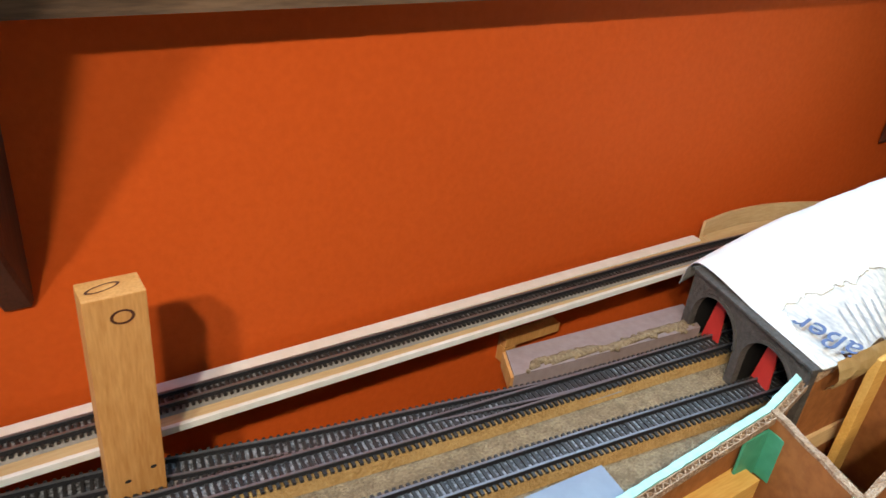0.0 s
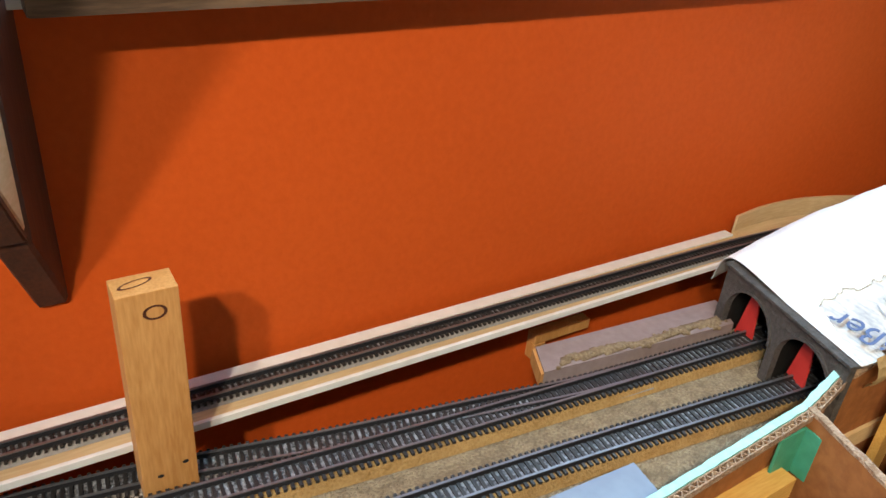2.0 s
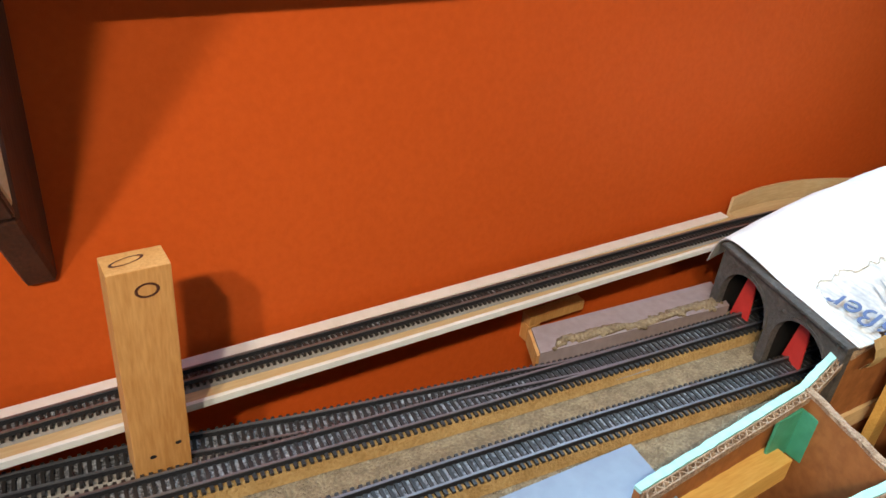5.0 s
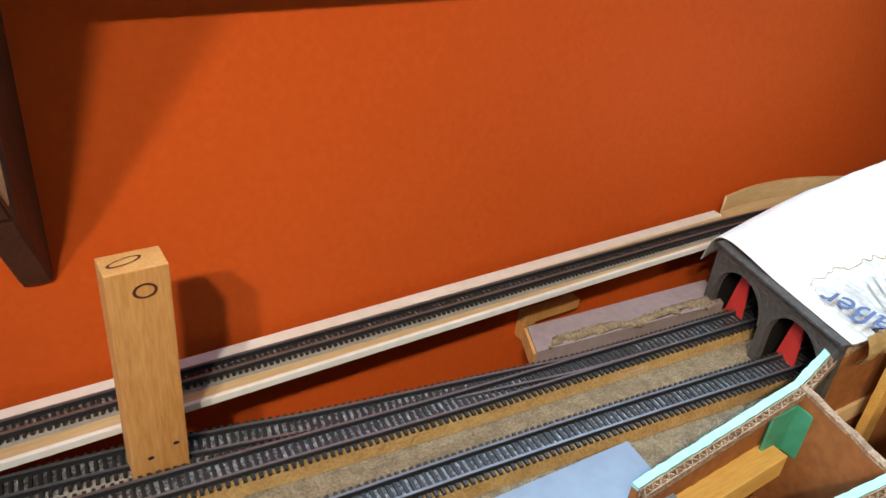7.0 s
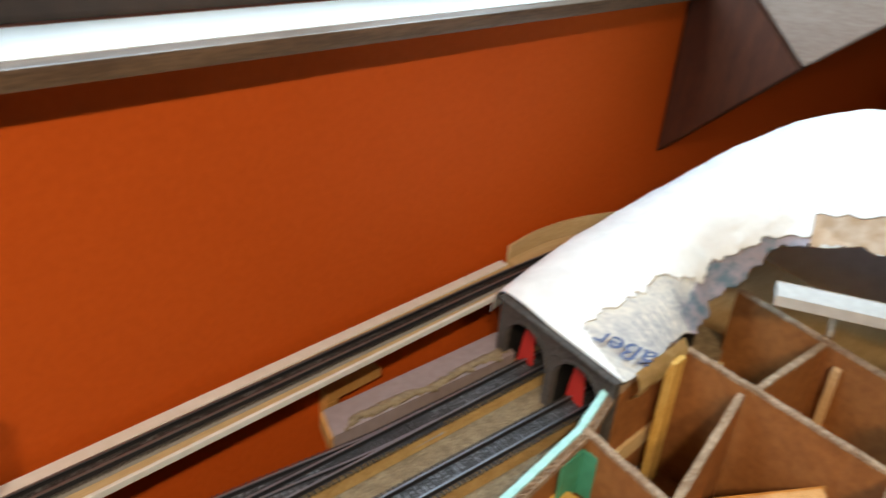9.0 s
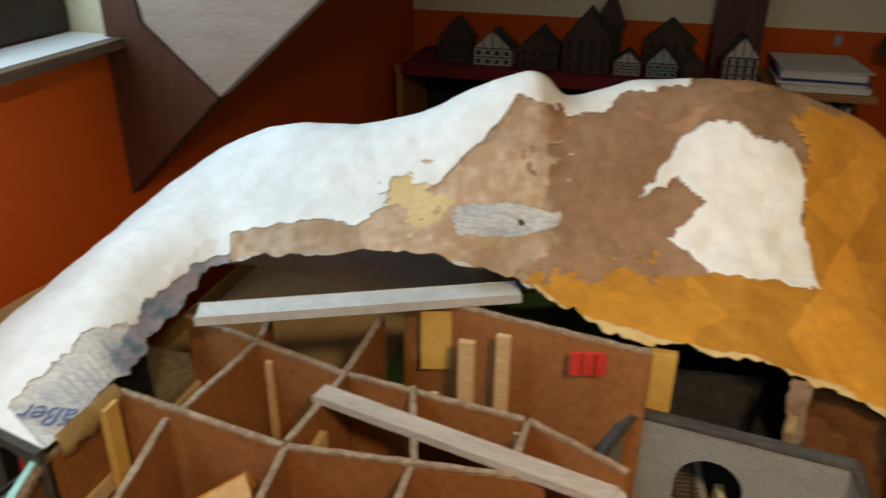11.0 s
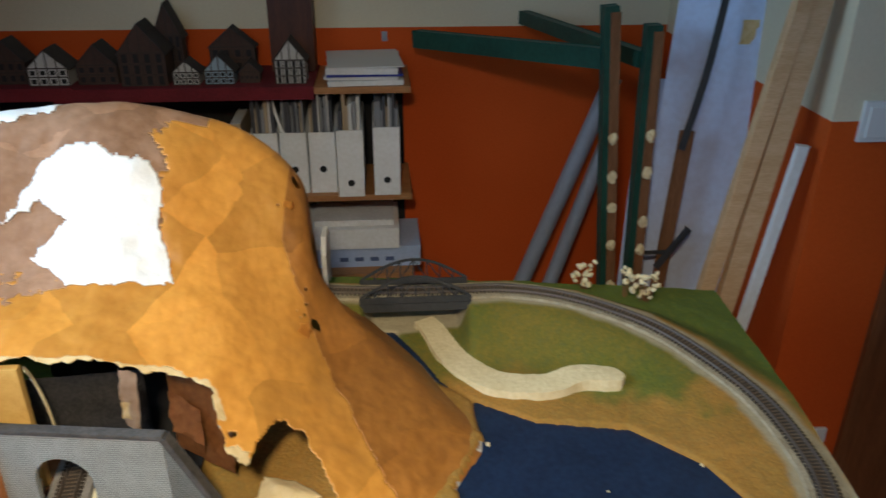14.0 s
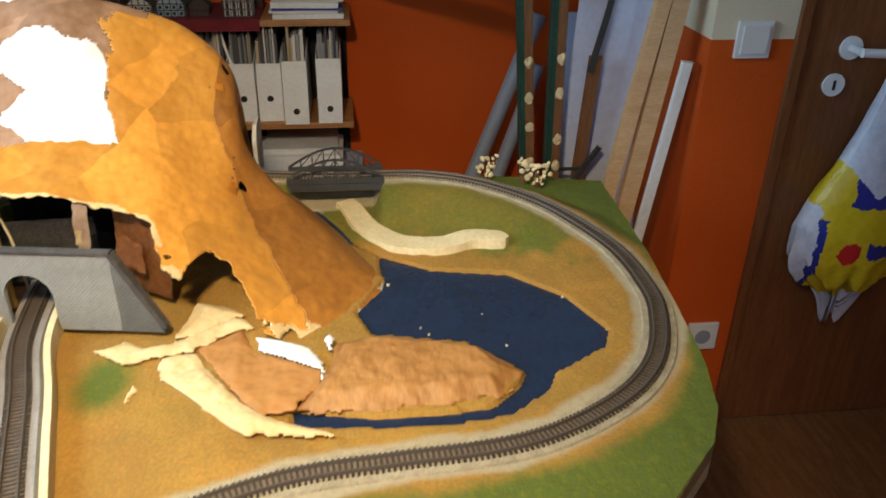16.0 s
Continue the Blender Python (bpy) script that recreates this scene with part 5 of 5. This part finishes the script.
part("hem", box((-0.1385, -0.46, -0.030), (-0.1355, 0.20, 0.003), 0.001), REDCLOTH, cloth)
part("hem", box((-0.1395, 0.15, -0.024), (-0.1365, 0.46, 0.010), 0.001), REDCLOTH, cloth)

MAGS = [plain("magazine_%s" % n, c, 0.6) for n, c in (("white", (0.6, 0.58, 0.54)), ("grey", (0.25, 0.25, 0.26)), ("tan", (0.42, 0.32, 0.20)), ("dark", (0.06, 0.06, 0.07)))]


def magazine_file(x, y, w, front, back, label, hole_z):
    """A card file: low front with a finger hole, sloping sides, magazines inside."""
    t = thing("magazine_file", label, "magazine file", "magazine files on the shelf", at=(x, y, 0.6745))
    d, th = 0.22, 0.003
    part("front", box((0, -w / 2, 0), (th, w / 2, front), 0.001), WHITE, t)
    for s in (-1, 1):
        bm = bmesh.new()
        pr = [(th, 0), (d, 0), (d, back), (d * 0.55, back), (th, front)]
        a = [bm.verts.new((px_, s * w / 2, pz)) for px_, pz in pr]
        b = [bm.verts.new((px_, s * (w / 2 - th), pz)) for px_, pz in pr]
        bm.faces.new(a)
        bm.faces.new(b[::-1])
        for i in range(5):
            bm.faces.new((a[i], b[i], b[(i + 1) % 5], a[(i + 1) % 5]))
        bmesh.ops.recalc_face_normals(bm, faces=bm.faces[:])
        part("side", bm, WHITE, t)
    part("finger_hole", tube((-0.0008, 0, hole_z), (0.0005, 0, hole_z), 0.0095, n=20), HOLE, t, "black finger hole")
    k = -w / 2 + 0.006
    while k < w / 2 - 0.010:
        g = random.uniform(0.003, 0.010)
        part("magazine", box((random.uniform(0.006, 0.03), k, 0.002), (0.215, k + g, random.uniform(0.235, 0.29)), 0.0005), random.choice(MAGS), t)
        k += g + 0.001
    return t


magazine_file(2.262, -0.215, 0.072, 0.175, 0.20, "white cardboard magazine file with a finger hole", 0.070)
magazine_file(2.262, -0.292, 0.072, 0.175, 0.20, "white cardboard magazine file with a finger hole", 0.070)
magazine_file(2.262, -0.369, 0.072, 0.175, 0.20, "white cardboard magazine file beside an empty gap", 0.070)
magazine_file(2.226, -0.446, 0.072, 0.190, 0.21, "white magazine file pulled forward and full of magazines", 0.040)
magazine_file(2.232, -0.545, 0.072, 0.195, 0.21, "white magazine file leaning at the shelf end", 0.045)
for y, w, h, m, lab in ((-0.14, 0.03, 0.20, 2, "tan book standing on the shelf"), (-0.09, 0.05, 0.15, 3, "dark book standing on the shelf"), (0.02, 0.09, 0.16, 3, "dark carton on the shelf"), (0.2, 0.16, 0.19, 3, "dark carton on the shelf")):
    t = thing("book", lab, "book", at=(2.27, y, 0.6745))
    part("cover", box((0, -w / 2, 0), (0.17, w / 2, h), 0.002), MAGS[m], t)
    part("pages", box((0.003, -w / 2 + 0.002, h), (0.168, w / 2 - 0.002, h + 0.001)), PAPER, t)
cable = thing("white_cable", "white cable hanging down behind the files", "cable", at=(2.27, -0.27, 0.96))
cp = smooth_path([(0, 0.03, 0.0), (0.005, 0.022, -0.05), (0.0, 0.008, -0.10), (-0.002, 0.0, -0.115)], 14)
part("cord", bent_bar(cp, 0.007, 0.007, (1, 0, 0)), WHITE, cable)
# cartons on the lowest board
for y0, y1, z0, z1, x, m, lab in ((-0.637, -0.30, 0.4245, 0.490, 2.285, BLUECARD, "pale blue printed carton"), (-0.575, -0.30, 0.491, 0.555, 2.27, WHITE, "white flat carton on another carton"), (-0.56, -0.33, 0.556, 0.575, 2.29, PAPER, "stack of grey papers")):
    t = thing("carton", lab, "carton", "cartons on the shelf", at=(x, (y0 + y1) / 2, z0))
    w = (y1 - y0) / 2
    part("body", box((0, -w, 0), (0.20, w, (z1 - z0) * 0.8), 0.001), m, t)
    part("lid", box((-0.002, -w - 0.001, (z1 - z0) * 0.8 + 0.0005), (0.202, w + 0.001, z1 - z0), 0.001), m, t)
    if m is BLUECARD:
        for k in range(4):
            part("print_bar", box((-0.003, -0.09 + k * 0.045, 0.020), (-0.0025, -0.065 + k * 0.045, 0.033)), INK, t)
stack = thing("paper_stack", "stack of papers and folders lying on the shelf top", "paper stack", at=(2.36, -0.49, 0.979))
z = 0.0
for k, (m, h, sx, sy, rz) in enumerate(((PAPER, 0.014, 0.115, 0.10, 3), (MAGS[0], 0.008, 0.11, 0.098, -4), (BLUEBAG, 0.006, 0.11, 0.10, 2), (PAPER, 0.016, 0.112, 0.095, -2), (MAGS[0], 0.003, 0.11, 0.10, 4))):
    bm = box((-sx, -sy, z), (sx, sy, z + h), 0.001)
    bmesh.ops.rotate(bm, cent=(0, 0, 0), matrix=Euler((0, 0, radians(rz))).to_matrix(), verts=bm.verts)
    part("folder", bm, m, stack)
    z += h + 0.0005

ROOFM = mat("dark_model_roof", (0.05, 0.04, 0.038), 0.8, (0.03, 0.025, 0.022), 40, 300, 0.4)
TIMBER = plain("dark_timber", (0.035, 0.02, 0.012), 0.7)
HWHITE = mat("model_house_plaster", (0.55, 0.53, 0.48), 0.8, (0.45, 0.43, 0.38), 20, 200, 0.1)
HBLUE = mat("blue_house_plaster", (0.30, 0.38, 0.44), 0.8, (0.25, 0.32, 0.38), 20, 200, 0.1)
HDARK = mat("dark_brown_house_wall", (0.075, 0.04, 0.028), 0.8, (0.05, 0.028, 0.02), 20, 200, 0.1)


def house(x, y, w, d, h, roof, wall_m, label, floors=2, rz=0.0):
    """A half-timbered model house: walls, gable roof, beams and windows on its gable front (towards -x)."""
    t = thing("model_house", label, "model house", "model houses on the shelf")
    t.matrix_world = pose(x, y, 0.9835, 0, 0, rz)
    bm = bmesh.new()
    pr = [(-w / 2, 0), (w / 2, 0), (w / 2, h), (0, h + roof), (-w / 2, h)]
    a = [bm.verts.new((-d / 2, p, z)) for p, z in pr]
    b = [bm.verts.new((d / 2, p, z)) for p, z in pr]
    bm.faces.new(a)
    bm.faces.new(b[::-1])
    for i in range(5):
        bm.faces.new((a[i], b[i], b[(i + 1) % 5], a[(i + 1) % 5]))
    bmesh.ops.recalc_face_normals(bm, faces=bm.faces[:])
    part("house_body", bm, wall_m, t)
    for s in (-1, 1):
        part("roof", roof_slab(w, d, h, roof, s), ROOFM, t)
    xf = -d / 2 - 0.0008
    for k in range(floors + 1):
        z = h * k / floors
        part("beam", box((xf - 0.001, -w / 2, z - 0.0015), (xf + 0.0004, w / 2, z + 0.0015)), TIMBER, t)
    for k in range(5):
        p = -w / 2 + w * k / 4
        part("beam", box((xf - 0.0008, p - 0.0015, 0), (xf + 0.0003, p + 0.0015, h + roof * (1 - abs(p) / (w / 2)) * 0.95)), TIMBER, t)
    for f in range(floors):
        for k in range(4):
            p = -w / 2 + w * (k + 0.5) / 4
            z = h * (f + 0.5) / floors
            part("window", box((xf - 0.0005, p - w * 0.06, z - h * 0.13), (xf + 0.0002, p + w * 0.06, z + h * 0.13)), HOLE, t)
    return t


def roof_slab(w, d, h, roof, s):
    bm = bmesh.new()
    e, o = 0.006, 0.0025
    pr = [(0.0, h + roof + 0.0005), (s * (w / 2 + e), h - roof * e / (w / 2) + 0.0005), (s * (w / 2 + e), h - roof * e / (w / 2) + o), (0.0, h + roof + o + 0.001)]
    a = [bm.verts.new((-d / 2 - 0.004, p, z)) for p, z in pr]
    b = [bm.verts.new((d / 2 + 0.004, p, z)) for p, z in pr]
    bm.faces.new(a)
    bm.faces.new(b[::-1])
    for i in range(4):
        bm.faces.new((a[i], b[i], b[(i + 1) % 4], a[(i + 1) % 4]))
    bmesh.ops.recalc_face_normals(bm, faces=bm.faces[:])
    return bm


house(2.30, -0.030, 0.066, 0.06, 0.032, 0.028, HWHITE, "small white half-timbered model house with a dark roof")
house(2.30, -0.115, 0.075, 0.06, 0.035, 0.040, HBLUE, "blue-grey half-timbered model house with a steep gable")
house(2.31, -0.190, 0.050, 0.05, 0.028, 0.025, HDARK, "small dark model house", 1)
house(2.30, -0.300, 0.078, 0.07, 0.062, 0.050, HWHITE, "tall half-timbered model house with many windows", 3)
house(2.31, 0.075, 0.115, 0.09, 0.085, 0.07, HDARK, "large dark brown model house with a steep roof", 3)
house(2.40, 0.03, 0.07, 0.06, 0.11, 0.08, HDARK, "dark model church tower behind the houses", 3)
house(2.33, 0.20, 0.10, 0.08, 0.05, 0.05, HDARK, "dark model house beside others on the shelf")
house(2.32, 0.32, 0.10, 0.08, 0.045, 0.045, HWHITE, "half-timbered model house in the dim shelf corner")
house(2.34, 0.43, 0.09, 0.07, 0.06, 0.05, HDARK, "dark model house in the dim shelf corner")
house(2.43, -0.13, 0.12, 0.05, 0.07, 0.05, HDARK, "dark brown model house standing at the back", 2)
t = thing("dark_box", "tall dark brown box behind the model houses", "box", at=(2.44, -0.295, 0.9835))
part("body", box((-0.04, -0.06, 0), (0.05, 0.06, 0.20), 0.003), DARKWOOD_SHADE, t)
part("lid", box((-0.042, -0.062, 0.2005), (0.052, 0.062, 0.212), 0.002), DARKWOOD_SHADE, t)
t = thing("wall_hook", "small grey metal hook on the orange wall", "hook", at=(2.4995, -0.55, 1.06))
part("plate", box((-0.003, -0.008, -0.014), (0, 0.008, 0.014), 0.001), GREYTUBE, t)

# ---- things leaning in the corner ----
frame_g = thing("green_trestle", "green painted timber trestle with pale plaster spots", "trestle", at=(1.87, -1.1, 0))
for (a, b) in (((0, -0.018, 0), (0, 0.078, 1.235)), ((-0.03, -0.046, 0), (-0.03, -0.010, 1.20))):
    p = part("post", beam(a, b, 0.034, 0.030, 0.002, up=(0, 1, 0)), GREENPAINT, frame_g)
    off_y = -0.0075
    part("raw_side", beam((a[0] - 0.0195, a[1] + off_y, 0.02), (b[0] - 0.0195, b[1] + off_y, b[2] - 0.01), 0.006, 0.020, 0.001, up=(0, 1, 0)), RAWEDGE, p, "bare brown timber side")
    for k in range(6):
        z = 0.50 + 0.09 * k + random.uniform(-0.02, 0.02)
        f = z / 1.2
        y = a[1] + (b[1] - a[1]) * f - 0.0085
        one = bmesh.new()
        bmesh.ops.create_icosphere(one, subdivisions=2, radius=1.0)
        for v in one.verts:
            v.co = Vector((v.co.x * 0.006 - 0.0225, v.co.y * 0.012, v.co.z * random.uniform(0.012, 0.018))) * (1 + 0.25 * noise.noise(v.co * 3 + Vector((k, 0, 0)))) + Vector((a[0], y, z))
        part("plaster_spot", one, PATHM, p)
part("arm", beam((0.511, 0.462, 1.075), (0.02, 0.055, 1.120), 0.032, 0.042, 0.002), GREENPAINT, frame_g)
part("arm", beam((0.60, 0.15, 1.115), (-0.01, -0.005, 1.125), 0.030, 0.032, 0.002), GREENPAINT, frame_g)
for a, b, r in (((2.30, -0.825, 0.0), (2.34, -1.185, 0.96), 0.024), ((2.28, -0.93, 0.0), (2.36, -1.20, 0.80), 0.022)):
    t = thing("grey_tube", "grey plastic tube leaning against the wall", "tube", "leaning tubes", at=a)
    part("pipe", tube((0, 0, 0), [b[i] - a[i] for i in range(3)], r, n=24), GREYTUBE, t)
    bm = tube([0.98 * (b[i] - a[i]) for i in range(3)], [1.01 * (b[i] - a[i]) for i in range(3)], r * 1.08, n=24)
    part("end_cap", bm, GREYTUBE, t)


def plank(name, a, b, w, th, m, label, group="leaning boards", side=(0, 1, 0)):
    t = thing(name, label, "board", group, at=a)
    d = Vector(b) - Vector(a)
    part("board", beam((0, 0, 0), d, w, th, 0.0015, up=Vector(side).cross(d)), m, t)
    return t


plank("white_board", (2.02, -1.20, 0.0), (2.10, -1.235, 1.02), 0.085, 0.012, WHITEBOARD, "narrow white laminate board leaning in the corner")
plank("white_board", (1.88, -1.245, 0.0), (1.97, -1.363, 1.75), 0.24, 0.014, WHITEBOARD, "wide white laminate board leaning in the corner", side=(0.35, 1, 0))
plank("brown_strip", (1.83, -1.165, 0.0), (1.86, -1.225, 0.96), 0.030, 0.008, RAWEDGE, "thin brown wooden strip leaning on the boards")
plank("pine_batten", (1.60, -1.100, 0.0), (1.60, -1.318, 1.42), 0.034, 0.022, PALEPINE, "long pale pine batten leaning against the wall")
plank("pine_batten", (1.598, -1.172, 0.0), (1.602, -1.345, 1.40), 0.036, 0.022, PALEPINE, "long pale pine batten leaning against the wall")
plank("white_strip", (1.585, -1.215, 0.0), (1.585, -1.345, 1.015), 0.024, 0.014, WHITE, "short white strip leaning against the wall")
cab = thing("black_strap", "dark strap hanging over the white board", "strap", at=(1.84, -1.20, 0.93))
sp = smooth_path([(0.04, -0.085, 0.45), (0.03, -0.07, 0.30), (0.01, -0.045, 0.16), (-0.01, -0.015, 0.05), (-0.02, 0.0, 0.0)], 24)
part("webbing", bent_bar(sp, 0.016, 0.004, (1, 0, 0)), IRON, cab)
cl = thing("black_clamp", "small black clamp fixed to the brown strip", "clamp", at=(1.84, -1.200, 0.665))
part("jaw", beam((0, 0.012, -0.04), (0, -0.055, 0.06), 0.014, 0.012, 0.002, up=(1, 0, 0)), IRON, cl)
part("bar", beam((0, 0.075, 0.0), (0, -0.01, 0.0), 0.006, 0.006, 0.001), IRON, cl)
note = thing("yellow_note", "crumpled yellow paper stuck to the white board", "note", at=(1.915, -1.36, 1.17))
bm = bmesh.new()
bmesh.ops.create_grid(bm, x_segments=8, y_segments=8, size=0.022)
for v in bm.verts:
    v.co = Vector((noise.noise(v.co * 90) * 0.003, v.co.x * (1 + 0.2 * noise.noise(v.co * 60)), v.co.y * 1.2))
bmesh.ops.solidify(bm, geom=bm.faces[:], thickness=0.0006)
part("paper", bm, CREAMP, note)

# ---- door ----
door = thing("door_1", "closed brown veneered door with a white handle", "door", kind="structure", at=(1.572, -2.0, 0))
part("leaf", box((0.0, -0.40, 0.005), (0.04, 0.395, 1.99), 0.003), DOORM, door)
part("door_frame", box((-0.012, 0.40, 0.0), (0.06, 0.4245, 2.03), 0.003), DOORM, door)
part("door_frame", box((-0.012, -0.44, 0.0), (0.06, -0.405, 2.03), 0.003), DOORM, door)
part("door_frame", box((-0.012, -0.405, 1.995), (0.06, 0.40, 2.03), 0.003), DOORM, door)
h = part("door_handle", tube((-0.008, 0.29, 1.045), (-0.001, 0.29, 1.045), 0.026, n=24), HANDLEW, door, "white enamel handle")
part("neck", tube((-0.05, 0.29, 1.045), (-0.009, 0.29, 1.045), 0.009), HANDLEW, h)
bm = tube((-0.052, 0.293, 1.045), (-0.052, 0.170, 1.040), 0.010)
part("lever", bm, HANDLEW, h)
e = part("key_rosette", tube((-0.007, 0.310, 0.962), (-0.001, 0.310, 0.962), 0.026, n=24), HANDLEW, door)
part("keyhole", box((-0.0085, 0.307, 0.951), (-0.0075, 0.313, 0.973)), HOLE, e)
sw = thing("light_switch", "square white rocker light switch", "light switch", at=(1.571, -1.478, 1.066))
part("frame", box((-0.010, -0.04, -0.04), (0.0, 0.04, 0.04), 0.003), PLASTICW, sw)
part("rocker", box((-0.015, -0.030, -0.030), (-0.0105, 0.030, 0.030), 0.002), PLASTICW, sw)
so = thing("wall_socket", "white wall socket low on the orange wall", "socket", at=(1.571, -1.498, 0.295))
part("frame", box((-0.010, -0.04, -0.04), (0.0, 0.04, 0.04), 0.003), PLASTICW, so)
part("insert", tube((-0.0115, 0, 0), (-0.0102, 0, 0), 0.021, n=24), GREYTUBE, so)
tagged(link("baseboard", box((1.562, -1.574, 0.0), (1.5715, -1.362, 0.06), 0.002), DOORM), "brown skirting board", "baseboard", kind="structure")

# ---- plastic bag on the door handle ----
bag = thing("plastic_bag", "full yellow, blue and white plastic bag hanging from the door handle", "plastic bag", at=(1.517, -1.80, 1.028))
RINGS = [(q[0] * 0.94, q[1], q[2]) for q in [(0.0, 0.006, 0.010), (-0.06, 0.018, 0.022), (-0.16, 0.030, 0.050), (-0.26, 0.045, 0.085), (-0.34, 0.058, 0.125), (-0.42, 0.066, 0.150), (-0.50, 0.066, 0.145), (-0.56, 0.055, 0.115), (-0.60, 0.030, 0.060), (-0.625, 0.006, 0.012)]]
NR, NA = 130, 160
sheets = {"yellow": bmesh.new(), "blue": bmesh.new(), "white": bmesh.new(), "red": bmesh.new()}
made = {}


def bag_point(i, k):
    z = -0.5875 * i / NR
    a = 2 * math.pi * k / NA
    rx = along([(q[0], q[1]) for q in RINGS], z)
    ry = along([(q[0], q[2]) for q in RINGS], z)
    p = Vector((rx * math.cos(a), ry * math.sin(a), z))
    f = 0.007 * noise.noise(Vector((a * 2.4, z * 9, 0))) + 0.004 * noise.noise(Vector((a * 5, z * 22, 4)))
    fold = 0.006 * math.sin(7 * a + 3 * z) * max(0, 1 + z * 2.6)
    return p * (1 + (f + fold) / max(rx, 0.012) * 0.55)


def bag_colour(z, y):
    """The print as seen from the room: y grows to the left of the bag."""
    w = 0.01 * noise.noise(Vector((y * 30, z * 30, 0)))
    if z < -0.575 + w or abs(y) > 0.115 + w and z < -0.33:
        return "white"
    if z > -0.31 + 1.1 * abs(y) + w and abs(y) < 0.045 + 0.1 * (z + 0.6):
        return "white"
    if z > -0.33 + w:
        return "yellow" if y > 0.052 + w else "blue"
    if (y - 0.035) ** 2 + (z + 0.445) ** 2 < 0.026 ** 2 + w * 0.02:
        return "red"
    if -0.085 < y < -0.005 and abs(z + 0.435 - 0.1 * y) < 0.020 + w:
        return "blue"
    return "blue" if abs(y) > 0.098 + w and z < -0.36 else "yellow"


for i in range(NR):
    for k in range(NA):
        c = bag_point(i + 0.5, k + 0.5)
        col = bag_colour(c.z, c.y)
        if col == "red" and c.x > 0:
            col = "yellow"
        vs = []
        for q in ((i, k), (i, (k + 1) % NA), (i + 1, (k + 1) % NA), (i + 1, k)):
            if (col, q) not in made:
                made[col, q] = sheets[col].verts.new(bag_point(*q))
            vs.append(made[col, q])
        sheets[col].faces.new(vs[::-1])
for col, m in (("yellow", YELLOWBAG), ("blue", BLUEBAG), ("white", WHITEBAG), ("red", REDBAG)):
    bmesh.ops.recalc_face_normals(sheets[col], faces=sheets[col].faces[:])
    part(col + "_film", sheets[col], m, bag, smooth=True)

# sand spilled over the grey block
mound("sand_patch", [(.487, .5025), (.58, .4935), (.676, .4845), (.684, .498), (.640, .502), (.60, .501), (.555, .509), (.505, .513)], DECK + 0.0172, 0.004, SAND, "rough sand glued over the grey block", soft=0.012)
flap = thing("paper_flap", "torn yellowed paper flap hanging over the cardboard edge", "paper flap", at=(0.70, 0.345, 1.015))
bm = bmesh.new()
rowsf = []
for i in range(15):
    a = i / 14
    low = -0.028 - 0.016 * noise.noise(Vector((i * 0.6, 2, 0)))
    rowsf.append([bm.verts.new((-0.048 + 0.080 * a + 0.002 * noise.noise(Vector((i, k, 5)) * 0.5), 0.012 - 0.006 * math.sin(k * 0.8) - 0.008, low * k / 4)) for k in range(5)])
for a, b in zip(rowsf, rowsf[1:]):
    for k in range(4):
        bm.faces.new((a[k], b[k], b[k + 1], a[k + 1]))
bmesh.ops.solidify(bm, geom=bm.faces[:], thickness=0.0008)
part("paper", bm, CREAMP, flap)
